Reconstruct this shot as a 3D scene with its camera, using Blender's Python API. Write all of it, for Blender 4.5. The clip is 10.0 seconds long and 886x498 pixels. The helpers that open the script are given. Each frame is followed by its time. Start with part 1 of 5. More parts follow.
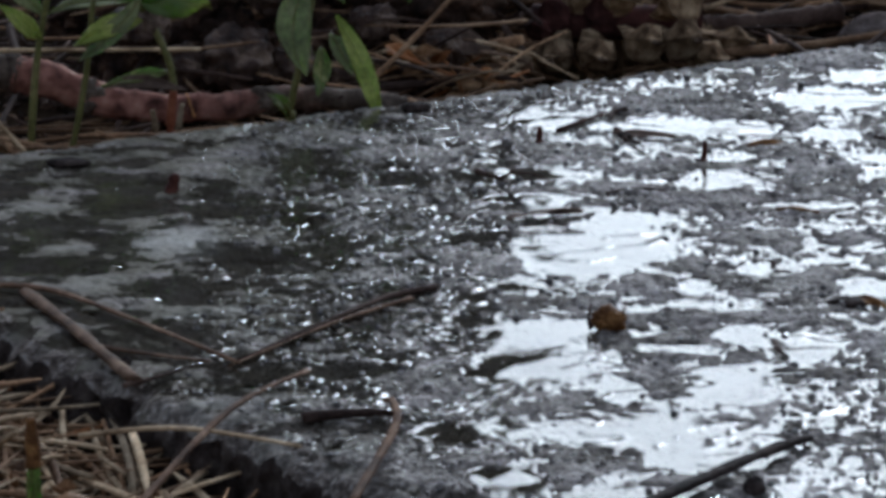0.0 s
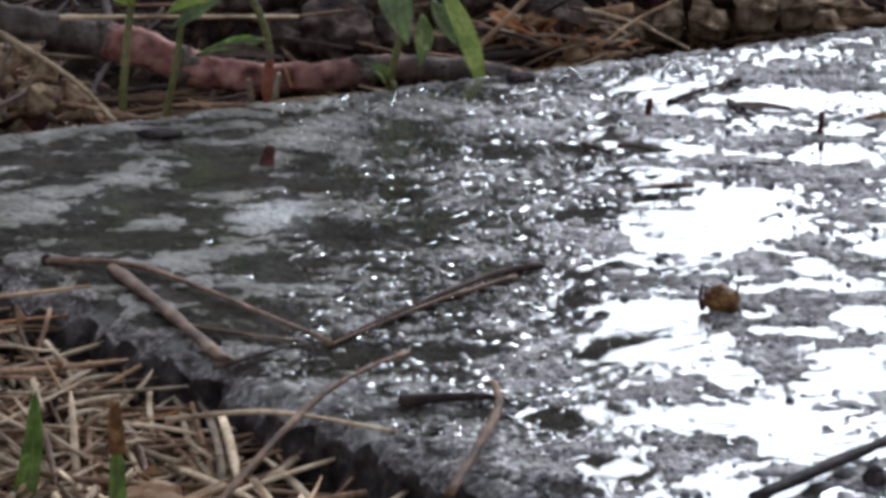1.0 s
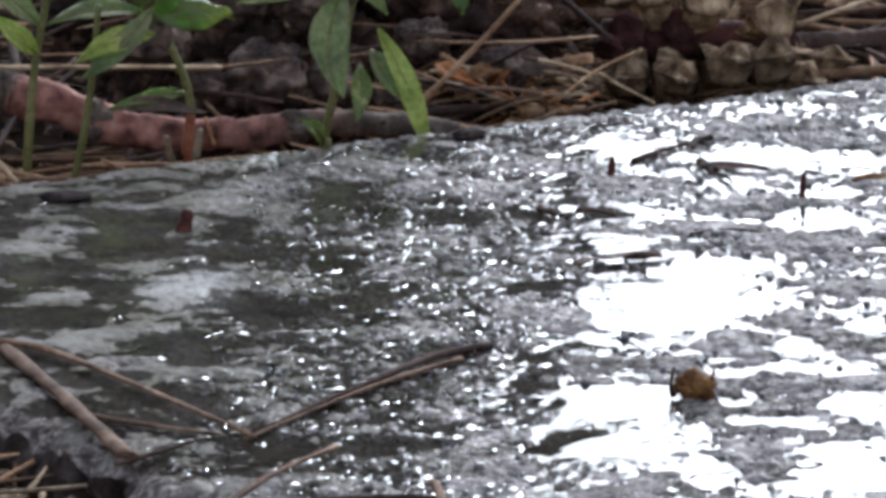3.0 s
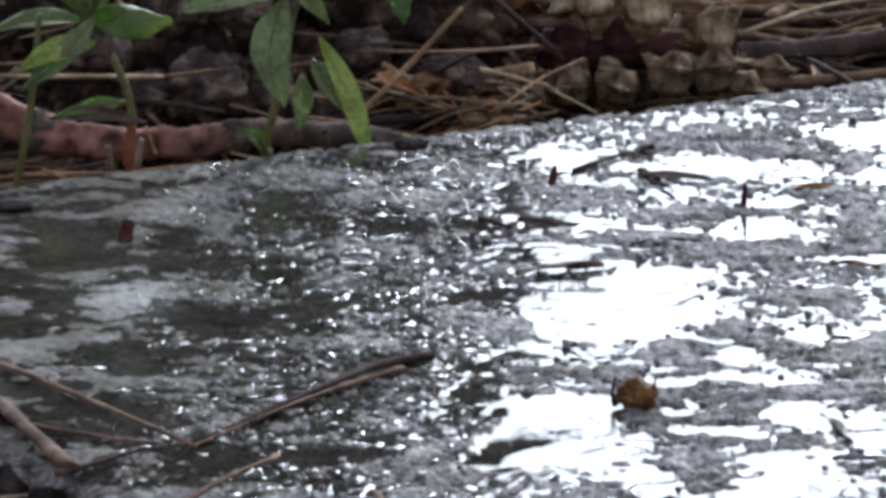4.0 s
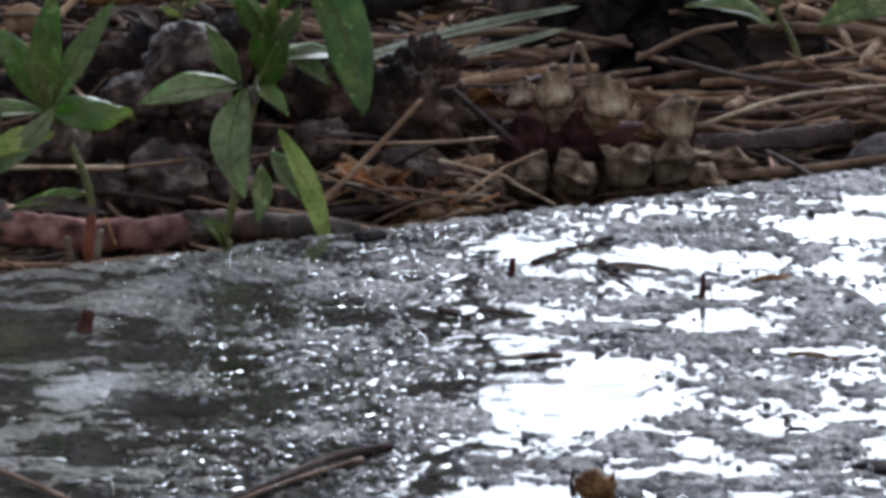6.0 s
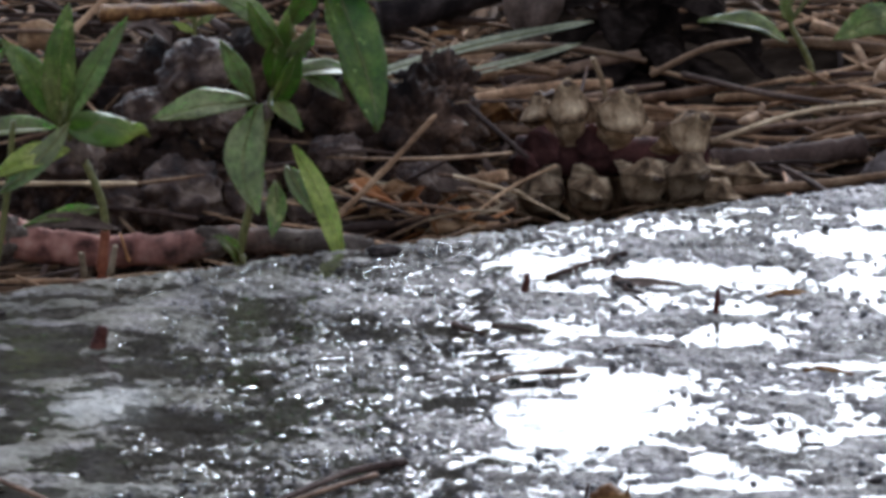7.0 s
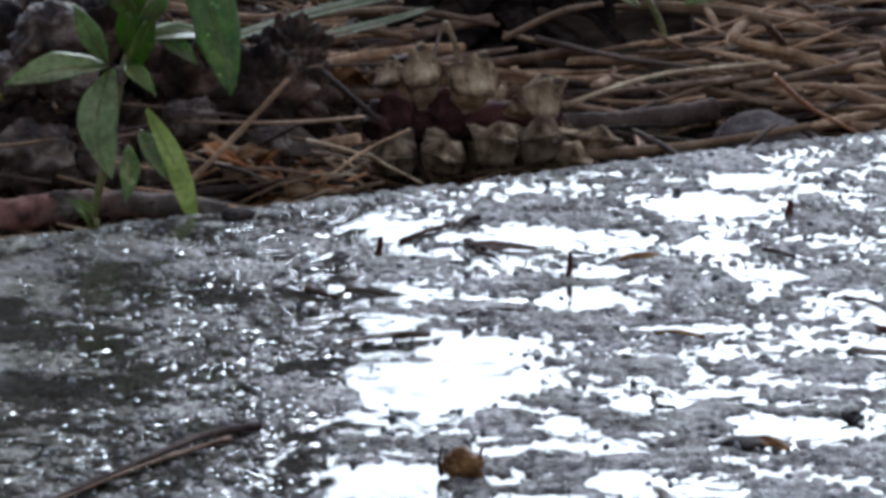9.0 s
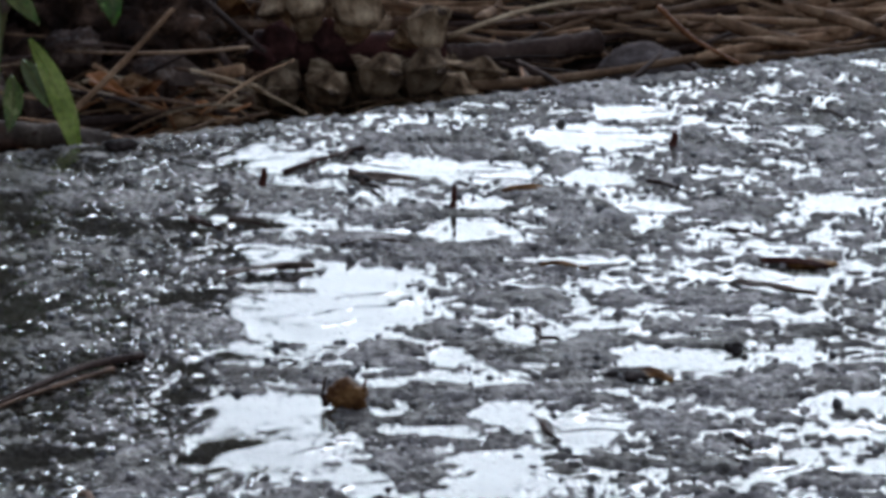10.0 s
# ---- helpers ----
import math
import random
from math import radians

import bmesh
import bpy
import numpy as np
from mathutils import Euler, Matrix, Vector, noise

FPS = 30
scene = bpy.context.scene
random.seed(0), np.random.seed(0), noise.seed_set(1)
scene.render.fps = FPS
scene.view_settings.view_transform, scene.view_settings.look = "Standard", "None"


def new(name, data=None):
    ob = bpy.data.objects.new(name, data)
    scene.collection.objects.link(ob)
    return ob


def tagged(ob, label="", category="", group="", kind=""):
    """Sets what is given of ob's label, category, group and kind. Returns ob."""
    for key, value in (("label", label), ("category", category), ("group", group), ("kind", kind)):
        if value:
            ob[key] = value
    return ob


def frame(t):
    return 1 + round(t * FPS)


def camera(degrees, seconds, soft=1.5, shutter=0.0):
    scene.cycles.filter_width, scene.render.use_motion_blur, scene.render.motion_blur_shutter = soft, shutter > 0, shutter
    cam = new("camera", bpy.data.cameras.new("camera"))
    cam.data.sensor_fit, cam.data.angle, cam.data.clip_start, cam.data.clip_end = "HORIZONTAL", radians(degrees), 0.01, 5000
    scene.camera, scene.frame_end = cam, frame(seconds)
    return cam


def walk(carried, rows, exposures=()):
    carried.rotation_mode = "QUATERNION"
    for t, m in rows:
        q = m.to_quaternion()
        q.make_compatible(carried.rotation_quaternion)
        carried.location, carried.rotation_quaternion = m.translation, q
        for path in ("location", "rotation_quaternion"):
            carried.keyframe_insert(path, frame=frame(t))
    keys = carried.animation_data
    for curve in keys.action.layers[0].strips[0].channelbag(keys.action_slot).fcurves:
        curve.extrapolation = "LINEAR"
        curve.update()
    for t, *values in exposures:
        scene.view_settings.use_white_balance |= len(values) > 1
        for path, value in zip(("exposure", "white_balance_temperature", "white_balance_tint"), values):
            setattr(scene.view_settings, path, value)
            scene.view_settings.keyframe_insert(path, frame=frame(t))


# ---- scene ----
cam = camera(10.6, 10.0, soft=3.9)


def eye_at(s):
    """The eye on its line of sight over the slab, s metres from the middle of the view."""
    return Matrix.Translation((0, -0.97437 * s, 0.22495 * s))


def aim(yaw, pitch, roll):
    return (Matrix.Rotation(radians(yaw), 4, "Z") @ Matrix.Rotation(radians(90 + pitch), 4, "X")
            @ Matrix.Rotation(radians(roll), 4, "Z"))


walk(cam, [
    (0.0, eye_at(1.1583) @ aim(0.396, -14.081, -0.371)),
    (0.2, eye_at(1.1181) @ aim(0.864, -14.075, -0.153)),
    (0.5, eye_at(1.1152) @ aim(1.506, -14.074, -0.488)),
    (1.0, eye_at(1.1151) @ aim(1.716, -14.407, -0.441)),
    (1.5, eye_at(1.1159) @ aim(1.995, -14.028, -0.683)),
    (1.6, eye_at(1.1159) @ aim(2.041, -14.016, -0.798)),
    (1.7, eye_at(1.0492) @ aim(2.087, -14.004, -0.913)),
    (1.8, eye_at(1.0190) @ aim(2.184, -14.058, -0.694)),
    (1.9, eye_at(0.9950) @ aim(2.183, -14.006, -0.743)),
    (2.0, eye_at(0.9996) @ aim(2.124, -13.837, -0.799)),
    (2.5, eye_at(1.0005) @ aim(1.771, -13.512, -0.587)),
    (3.0, eye_at(0.9999) @ aim(1.151, -13.659, -0.306)),
    (4.3, eye_at(0.9992) @ aim(0.268, -13.414, -0.068)),
    (4.5, eye_at(1.0006) @ aim(0.156, -13.236, 0.013)),
    (5.0, eye_at(1.0000) @ aim(0.000, -13.000, 0.000)),
    (5.5, eye_at(1.0014) @ aim(-0.223, -12.697, -0.016)),
    (5.7, eye_at(1.0018) @ aim(-0.171, -12.495, 0.033)),
    (6.8, eye_at(0.9991) @ aim(0.151, -12.403, -0.137)),
    (7.0, eye_at(1.0007) @ aim(0.097, -12.267, -0.090)),
    (7.5, eye_at(1.0010) @ aim(-0.069, -11.963, -0.055)),
    (8.0, eye_at(1.0008) @ aim(-0.455, -12.000, -0.091)),
    (8.5, eye_at(1.0015) @ aim(-1.030, -12.356, 0.106)),
    (9.0, eye_at(1.0030) @ aim(-1.704, -12.702, 0.234)),
    (9.5, eye_at(1.0030) @ aim(-2.301, -13.078, 0.428)),
    (10.0, eye_at(1.0026) @ aim(-3.140, -13.519, 0.662)),
], exposures=[(0.0, 0.18, 5360, 5), (0.5, 0.76, 5490, 7), (1.0, 1.08, 5510, 8), (2.0, 1.28, 5580, 8), (3.0, 1.25, 5550, 8), (4.5, 0.88, 5400, 7), (5.5, 0.86, 5350, 7), (7.0, 1.22, 5460, 8), (8.5, 1.20, 5390, 7), (9.0, 0.90, 5280, 6), (9.5, 0.44, 5280, 6), (10.0, 0.24, 5340, 6)])

# ---- light ----
SUN_AZ, SUN_EL = 8.0, 28.0  # clockwise from +y, above the horizon
world = bpy.data.worlds.new("sky")
scene.world = world
world.use_nodes = True
wn = world.node_tree
wn.nodes.clear()
w_out, w_bg, w_sky = (wn.nodes.new(k) for k in ("ShaderNodeOutputWorld", "ShaderNodeBackground", "ShaderNodeTexSky"))
w_sky.sky_type, w_sky.sun_disc = "NISHITA", False
w_sky.sun_elevation, w_sky.sun_rotation = radians(SUN_EL), radians(SUN_AZ)
w_sky.air_density, w_sky.dust_density, w_sky.ozone_density = 1.0, 2.0, 1.5
w_bg.inputs["Strength"].default_value = 0.15
w_haze = wn.nodes.new("ShaderNodeHueSaturation")
w_haze.inputs["Saturation"].default_value = 0.35
wn.links.new(w_sky.outputs[0], w_haze.inputs["Color"])
wn.links.new(w_haze.outputs[0], w_bg.inputs[0])
wn.links.new(w_bg.outputs[0], w_out.inputs[0])

sun = new("sun", bpy.data.lights.new("sun", "SUN"))
sun.data.energy, sun.data.angle, sun.data.color = 0.7, radians(12), (1.0, 0.96, 0.9)
_sd = Vector((math.sin(radians(SUN_AZ)) * math.cos(radians(SUN_EL)), math.cos(radians(SUN_AZ)) * math.cos(radians(SUN_EL)), math.sin(radians(SUN_EL))))
sun.matrix_world = Matrix.Translation((2, 2, 4)) @ (-_sd).to_track_quat("-Z", "Y").to_matrix().to_4x4()


# ---- materials ----
def material(name):
    m = bpy.data.materials.new(name)
    m.use_nodes = True
    return m, m.node_tree.nodes, m.node_tree.links, m.node_tree.nodes["Principled BSDF"]


def add(nodes, kind, **props):
    n = nodes.new(kind)
    for k, v in props.items():
        if k in ("scale", "detail", "rough", "strength", "distance", "distortion"):
            key = {"scale": "Scale", "detail": "Detail", "rough": "Roughness", "strength": "Strength", "distance": "Distance", "distortion": "Distortion"}[k]
            n.inputs[key].default_value = v
    return n


def ramp(nodes, links, source, stops):
    r = nodes.new("ShaderNodeValToRGB")
    e = r.color_ramp.elements
    while len(e) < len(stops):
        e.new(0.5)
    for k, (at, c) in zip(e, stops):
        k.position, k.color = at, (*c, 1)
    links.new(source, r.inputs[0])
    return r.outputs[0]


def blend(nodes, links, fac, a, b, mode="MIX"):
    m = nodes.new("ShaderNodeMix")
    m.data_type, m.blend_type = "RGBA", mode
    for slot, v in ((0, fac), (6, a), (7, b)):
        if isinstance(v, (int, float)):
            m.inputs[slot].default_value = v
        elif isinstance(v, tuple):
            m.inputs[slot].default_value = (*v, 1)
        else:
            links.new(v, m.inputs[slot])
    return m.outputs[2]


def natural(name, dark, mid, light, coarse, fine, roughness=0.6, bump=0.4, depth=0.0004, stretch=(1, 1, 1), specks=None, by_piece=0.0, coat=0.0, trans=0.0):
    """A weathered natural surface: colour at two scales, relief, and a spread from piece to piece."""
    m, nodes, links, bsdf = material(name)
    tc, mp = nodes.new("ShaderNodeTexCoord"), nodes.new("ShaderNodeMapping")
    mp.inputs["Scale"].default_value = stretch
    links.new(tc.outputs["Object"], mp.inputs[0])
    n1 = add(nodes, "ShaderNodeTexNoise", scale=coarse, detail=4.0)
    n2 = add(nodes, "ShaderNodeTexNoise", scale=fine, detail=6.0, rough=0.65)
    for n in (n1, n2):
        links.new(mp.outputs[0], n.inputs["Vector"])
    col = ramp(nodes, links, n1.outputs["Fac"], [(0.3, dark), (0.5, mid), (0.72, light)])
    grain = ramp(nodes, links, n2.outputs["Fac"], [(0.3, (0.45, 0.45, 0.45)), (0.7, (1.35, 1.35, 1.35))])
    col = blend(nodes, links, 0.8, col, grain, "MULTIPLY")
    if by_piece:
        geo, info = nodes.new("ShaderNodeNewGeometry"), nodes.new("ShaderNodeObjectInfo")
        s = nodes.new("ShaderNodeMath")
        s.operation = "ADD"
        links.new(geo.outputs["Random Per Island"], s.inputs[0])
        links.new(info.outputs["Random"], s.inputs[1])
        f = nodes.new("ShaderNodeMath")
        f.operation = "FRACT"
        links.new(s.outputs[0], f.inputs[0])
        tone = ramp(nodes, links, f.outputs[0], [(0.0, (1 - by_piece,) * 3), (0.5, (1, 0.97, 0.93)), (1.0, (1 + by_piece, 1 + by_piece * 0.9, 1 + by_piece * 0.75))])
        col = blend(nodes, links, 1.0, col, tone, "MULTIPLY")
    if specks:
        v = add(nodes, "ShaderNodeTexNoise", scale=specks[0], detail=2.0)
        links.new(mp.outputs[0], v.inputs["Vector"])
        k = ramp(nodes, links, v.outputs["Fac"], [(specks[1], (0, 0, 0)), (specks[1] + 0.05, (1, 1, 1))])
        col = blend(nodes, links, k, col, specks[2])
    links.new(col, bsdf.inputs["Base Color"])
    bsdf.inputs["Roughness"].default_value = roughness
    bsdf.inputs["Specular IOR Level"].default_value = max(0.06 + 0.5 * coat, 0)
    if trans:
        bsdf.inputs["Subsurface Weight"].default_value = trans
        bsdf.inputs["Subsurface Radius"].default_value = (0.001, 0.002, 0.0005)
        bsdf.inputs["Subsurface Scale"].default_value = 0.5
    b = add(nodes, "ShaderNodeBump", strength=bump, distance=depth)
    links.new(n2.outputs["Fac"], b.inputs["Height"])
    links.new(b.outputs[0], bsdf.inputs["Normal"])
    return m


def make_concrete():
    """Wet, weathered concrete: grey cement, pale lime bloom, brown silt in the hollows."""
    m, nodes, links, bsdf = material("wet_concrete")
    tc = nodes.new("ShaderNodeTexCoord")
    noises = []
    for s, d in ((38.0, 5.0), (140.0, 5.0), (700.0, 4.0), (24.0, 3.0)):
        n = add(nodes, "ShaderNodeTexNoise", scale=s, detail=d, rough=0.6)
        links.new(tc.outputs["Object"], n.inputs["Vector"])
        noises.append(n.outputs["Fac"])
    col = ramp(nodes, links, noises[0], [(0.34, (0.112, 0.092, 0.074)), (0.50, (0.246, 0.208, 0.188)), (0.70, (0.42, 0.363, 0.334))])
    g = ramp(nodes, links, noises[1], [(0.3, (0.5, 0.49, 0.48)), (0.7, (1.35, 1.35, 1.35))])
    col = blend(nodes, links, 0.8, col, g, "MULTIPLY")
    g = ramp(nodes, links, noises[2], [(0.35, (0.4, 0.38, 0.37)), (0.65, (1.3, 1.3, 1.3))])
    col = blend(nodes, links, 0.8, col, g, "MULTIPLY")
    silt = nodes.new("ShaderNodeAttribute")
    silt.attribute_name = "silt"
    mud = ramp(nodes, links, noises[0], [(0.35, (0.155, 0.128, 0.093)), (0.65, (0.235, 0.200, 0.152))])
    col = blend(nodes, links, silt.outputs["Fac"], col, mud)
    deep = nodes.new("ShaderNodeAttribute")
    deep.attribute_name = "deep"
    col = blend(nodes, links, deep.outputs["Fac"], col, (0.115, 0.093, 0.068))
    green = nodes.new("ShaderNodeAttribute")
    green.attribute_name = "plant_side"
    side_tone = ramp(nodes, links, noises[1], [(0.35, (0.080, 0.068, 0.048)), (0.65, (0.155, 0.134, 0.100))])
    col = blend(nodes, links, green.outputs["Fac"], col, side_tone)
    splash = nodes.new("ShaderNodeAttribute")
    splash.attribute_name = "stain"
    dirt = ramp(nodes, links, noises[2], [(0.35, (0.035, 0.026, 0.021)), (0.53, (0.13, 0.100, 0.083)), (0.70, (0.32, 0.275, 0.245))])
    col = blend(nodes, links, splash.outputs["Fac"], col, dirt)
    moss = ramp(nodes, links, noises[3], [(0.64, (0, 0, 0)), (0.76, (0.35, 0.35, 0.35))])
    col = blend(nodes, links, moss, col, (0.24, 0.220, 0.16))
    bloom = nodes.new("ShaderNodeAttribute")
    bloom.attribute_name = "lime"
    col = blend(nodes, links, bloom.outputs["Fac"], col, (0.47, 0.435, 0.385))
    links.new(col, bsdf.inputs["Base Color"])
    bsdf.inputs["Roughness"].default_value = 0.7
    bsdf.inputs["Specular IOR Level"].default_value = 0.02
    b = add(nodes, "ShaderNodeBump", strength=1.0, distance=0.0014)
    links.new(noises[2], b.inputs["Height"])
    smooth = nodes.new("ShaderNodeMapRange")
    smooth.inputs["To Min"].default_value, smooth.inputs["To Max"].default_value = 1.0, 0.3
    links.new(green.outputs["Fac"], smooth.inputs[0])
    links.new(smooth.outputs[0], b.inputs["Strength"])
    links.new(b.outputs[0], bsdf.inputs["Normal"])
    # the damp grains shine in patches
    damp = nodes.new("ShaderNodeMapRange")
    for k, v in (("From Min", 0.38), ("From Max", 0.62), ("To Min", 0.22), ("To Max", 0.90)):
        damp.inputs[k].default_value = v
    links.new(noises[1], damp.inputs[0])
    wet = nodes.new("ShaderNodeAttribute")
    wet.attribute_name = "wet"
    film = nodes.new("ShaderNodeMath")
    film.operation = "MULTIPLY"
    links.new(damp.outputs[0], film.inputs[0])
    links.new(wet.outputs["Fac"], film.inputs[1])
    links.new(film.outputs[0], bsdf.inputs["Coat Weight"])
    bsdf.inputs["Coat Roughness"].default_value = 0.13
    bsdf.inputs["Coat IOR"].default_value = 1.33
    links.new(b.outputs[0], bsdf.inputs["Coat Normal"])
    return m


def make_water():
    """A clear film of rain water: gloss by Fresnel over what lies beneath."""
    m, nodes, links, bsdf = material("rain_water")
    nodes.remove(bsdf)
    out = nodes["Material Output"]
    clear, gloss, mix, fr = (nodes.new(k) for k in ("ShaderNodeBsdfTransparent", "ShaderNodeBsdfGlossy", "ShaderNodeMixShader", "ShaderNodeFresnel"))
    clear.inputs[0].default_value = (0.98, 0.965, 0.93, 1)
    gloss.inputs["Roughness"].default_value = 0.03
    fr.inputs["IOR"].default_value = 1.33
    tc = nodes.new("ShaderNodeTexCoord")
    n1 = add(nodes, "ShaderNodeTexNoise", scale=55.0, detail=2.0)
    links.new(tc.outputs["Object"], n1.inputs["Vector"])
    b = add(nodes, "ShaderNodeBump", strength=0.15, distance=0.0008)
    links.new(n1.outputs["Fac"], b.inputs["Height"])
    # thin ripples that run along the shallows
    drawn = nodes.new("ShaderNodeMapping")
    drawn.inputs["Scale"].default_value = (0.55, 1.0, 1.0)
    links.new(tc.outputs["Object"], drawn.inputs["Vector"])
    lines, where = (add(nodes, "ShaderNodeTexNoise", scale=v, detail=1.5) for v in (85.0, 60.0))
    for n in (lines, where):
        links.new(drawn.outputs[0], n.inputs["Vector"])
    crest = ramp(nodes, links, lines.outputs["Fac"], [(0.47, (0, 0, 0)), (0.50, (1, 1, 1)), (0.53, (0, 0, 0))])
    few = ramp(nodes, links, where.outputs["Fac"], [(0.45, (0, 0, 0)), (0.57, (1, 1, 1))])
    calm = nodes.new("ShaderNodeAttribute")
    calm.attribute_name = "ripple"
    few = blend(nodes, links, 1.0, few, calm.outputs["Color"], "MULTIPLY")
    b0, b = b, add(nodes, "ShaderNodeBump", strength=1.0, distance=0.00019)
    links.new(blend(nodes, links, 1.0, crest, few, "MULTIPLY"), b.inputs["Height"])
    links.new(b0.outputs[0], b.inputs["Normal"])
    n2 = add(nodes, "ShaderNodeTexNoise", scale=620.0, detail=3.0)
    links.new(tc.outputs["Object"], n2.inputs["Vector"])
    # where the film is thin it drapes over the grains
    thin = nodes.new("ShaderNodeAttribute")
    thin.attribute_name = "thin"
    rough = nodes.new("ShaderNodeMapRange")
    rough.inputs["To Min"].default_value, rough.inputs["To Max"].default_value = 0.03, 0.16
    links.new(thin.outputs["Fac"], rough.inputs[0])
    b2 = add(nodes, "ShaderNodeBump", distance=0.0004)
    links.new(rough.outputs[0], b2.inputs["Strength"])
    links.new(n2.outputs["Fac"], b2.inputs["Height"])
    links.new(b.outputs[0], b2.inputs["Normal"])
    for n in (gloss, fr):
        links.new(b2.outputs[0], n.inputs["Normal"])
    links.new(fr.outputs[0], mix.inputs[0])
    links.new(clear.outputs[0], mix.inputs[1])
    links.new(gloss.outputs[0], mix.inputs[2])
    links.new(mix.outputs[0], out.inputs[0])
    return m


CONCRETE, WATER = make_concrete(), make_water()
STAINED = natural("soil_stained_concrete", (0.018, 0.012, 0.010), (0.044, 0.031, 0.026), (0.12, 0.092, 0.078), 170, 1100, 0.85, 0.9, 0.0009)
SOIL = natural("dark_humus", (0.010, 0.007, 0.005), (0.024, 0.016, 0.011), (0.05, 0.035, 0.025), 60, 420, 0.95, 0.8, 0.002, coat=-0.2)
CLOD = natural("crumbly_soil", (0.008, 0.005, 0.004), (0.033, 0.017, 0.011), (0.17, 0.095, 0.060), 100, 800, 0.7, 0.9, 0.0012, coat=0.02)
CLOD_WET = natural("wet_lump_of_soil", (0.014, 0.007, 0.005), (0.070, 0.039, 0.027), (0.28, 0.19, 0.135), 160, 900, 0.5, 0.8, 0.0008, coat=0.2)
GRIT = natural("wet_grit", (0.055, 0.045, 0.042), (0.15, 0.125, 0.118), (0.33, 0.285, 0.27), 300, 1500, 0.28, 0.4, 0.0003, by_piece=0.4, coat=0.8)
NEEDLE = natural("dry_pine_needle", (0.085, 0.046, 0.026), (0.215, 0.122, 0.068), (0.37, 0.235, 0.138), 90, 900, 0.8, 0.3, 0.0002, by_piece=0.5)
NEEDLE_DARK = natural("wet_pine_needle", (0.03, 0.018, 0.014), (0.06, 0.036, 0.028), (0.12, 0.078, 0.06), 60, 700, 0.8, 0.3, 0.0002, by_piece=0.35)
NEEDLE_PALE = natural("bleached_needle", (0.14, 0.088, 0.050), (0.34, 0.24, 0.148), (0.60, 0.46, 0.31), 90, 900, 0.75, 0.5, 0.0003, by_piece=0.5)
NEEDLE_MID = natural("damp_pine_needle", (0.045, 0.023, 0.014), (0.12, 0.066, 0.040), (0.25, 0.155, 0.100), 120, 900, 0.7, 0.4, 0.0003, by_piece=0.2)
NEEDLE_RED = natural("fresh_brown_needle", (0.16, 0.055, 0.02), (0.28, 0.11, 0.04), (0.40, 0.19, 0.08), 60, 700, 0.45, 0.3, 0.0002, by_piece=0.3)
BARK_GREY = natural("grey_twig_bark", (0.03, 0.020, 0.015), (0.085, 0.060, 0.046), (0.19, 0.142, 0.110), 150, 900, 0.75, 0.8, 0.0006)


def two_tone(name, first, second, start, width, uneven=0.05):
    """The colours of two natural materials, which change over along x in an uneven line."""
    m = second.copy()
    m.name = name
    nodes, links = m.node_tree.nodes, m.node_tree.links
    bsdf = nodes["Principled BSDF"]
    tc, sep, nz = nodes.new("ShaderNodeTexCoord"), nodes.new("ShaderNodeSeparateXYZ"), add(nodes, "ShaderNodeTexNoise", scale=140.0, detail=3.0)
    links.new(tc.outputs["Object"], sep.inputs[0])
    links.new(tc.outputs["Object"], nz.inputs["Vector"])
    mul, su = nodes.new("ShaderNodeMath"), nodes.new("ShaderNodeMapRange")
    mul.operation = "MULTIPLY_ADD"
    mul.inputs[1].default_value = uneven
    links.new(nz.outputs["Fac"], mul.inputs[0])
    links.new(sep.outputs["X"], mul.inputs[2])
    su.inputs["From Min"].default_value, su.inputs["From Max"].default_value = start + uneven / 2, start + uneven / 2 + width
    links.new(mul.outputs[0], su.inputs["Value"])
    n3 = add(nodes, "ShaderNodeTexNoise", scale=170.0, detail=5.0)
    links.new(tc.outputs["Object"], n3.inputs["Vector"])
    col = ramp(nodes, links, n3.outputs["Fac"], first)
    old = bsdf.inputs["Base Color"].links[0].from_socket
    links.new(blend(nodes, links, su.outputs[0], col, old), bsdf.inputs["Base Color"])
    return m


BARK_TWIG = two_tone("twig_bark", [(0.32, (0.050, 0.022, 0.017)), (0.45, (0.19, 0.078, 0.058)), (0.60, (0.36, 0.170, 0.125)), (0.76, (0.56, 0.36, 0.28))], BARK_GREY, -0.070, 0.030)
BARK_DARK = natural("black_wet_bark", (0.012, 0.008, 0.007), (0.032, 0.022, 0.019), (0.08, 0.056, 0.047), 150, 800, 0.7, 0.9, 0.0008)
SCALE = natural("weathered_cone_scale", (0.052, 0.031, 0.018), (0.215, 0.142, 0.086), (0.52, 0.385, 0.255), 260, 1300, 0.85, 0.6, 0.0005, by_piece=0.2)
SCALE_IN = natural("inner_cone_scale", (0.016, 0.007, 0.006), (0.045, 0.017, 0.014), (0.095, 0.036, 0.029), 180, 900, 0.85, 0.4, 0.0004)
# dark scales, with the shade of their hollow put into the colour
SCALE_OLD_SHADED = natural("shaded_old_cone_scale", (0.005, 0.004, 0.0035), (0.014, 0.0095, 0.0075), (0.04, 0.027, 0.021), 200, 1000, 0.85, 0.6, 0.0006, coat=-0.2)
UMBO = natural("dark_umbo", (0.03, 0.016, 0.011), (0.085, 0.05, 0.034), (0.20, 0.14, 0.10), 300, 1300, 0.8, 0.5, 0.0004)


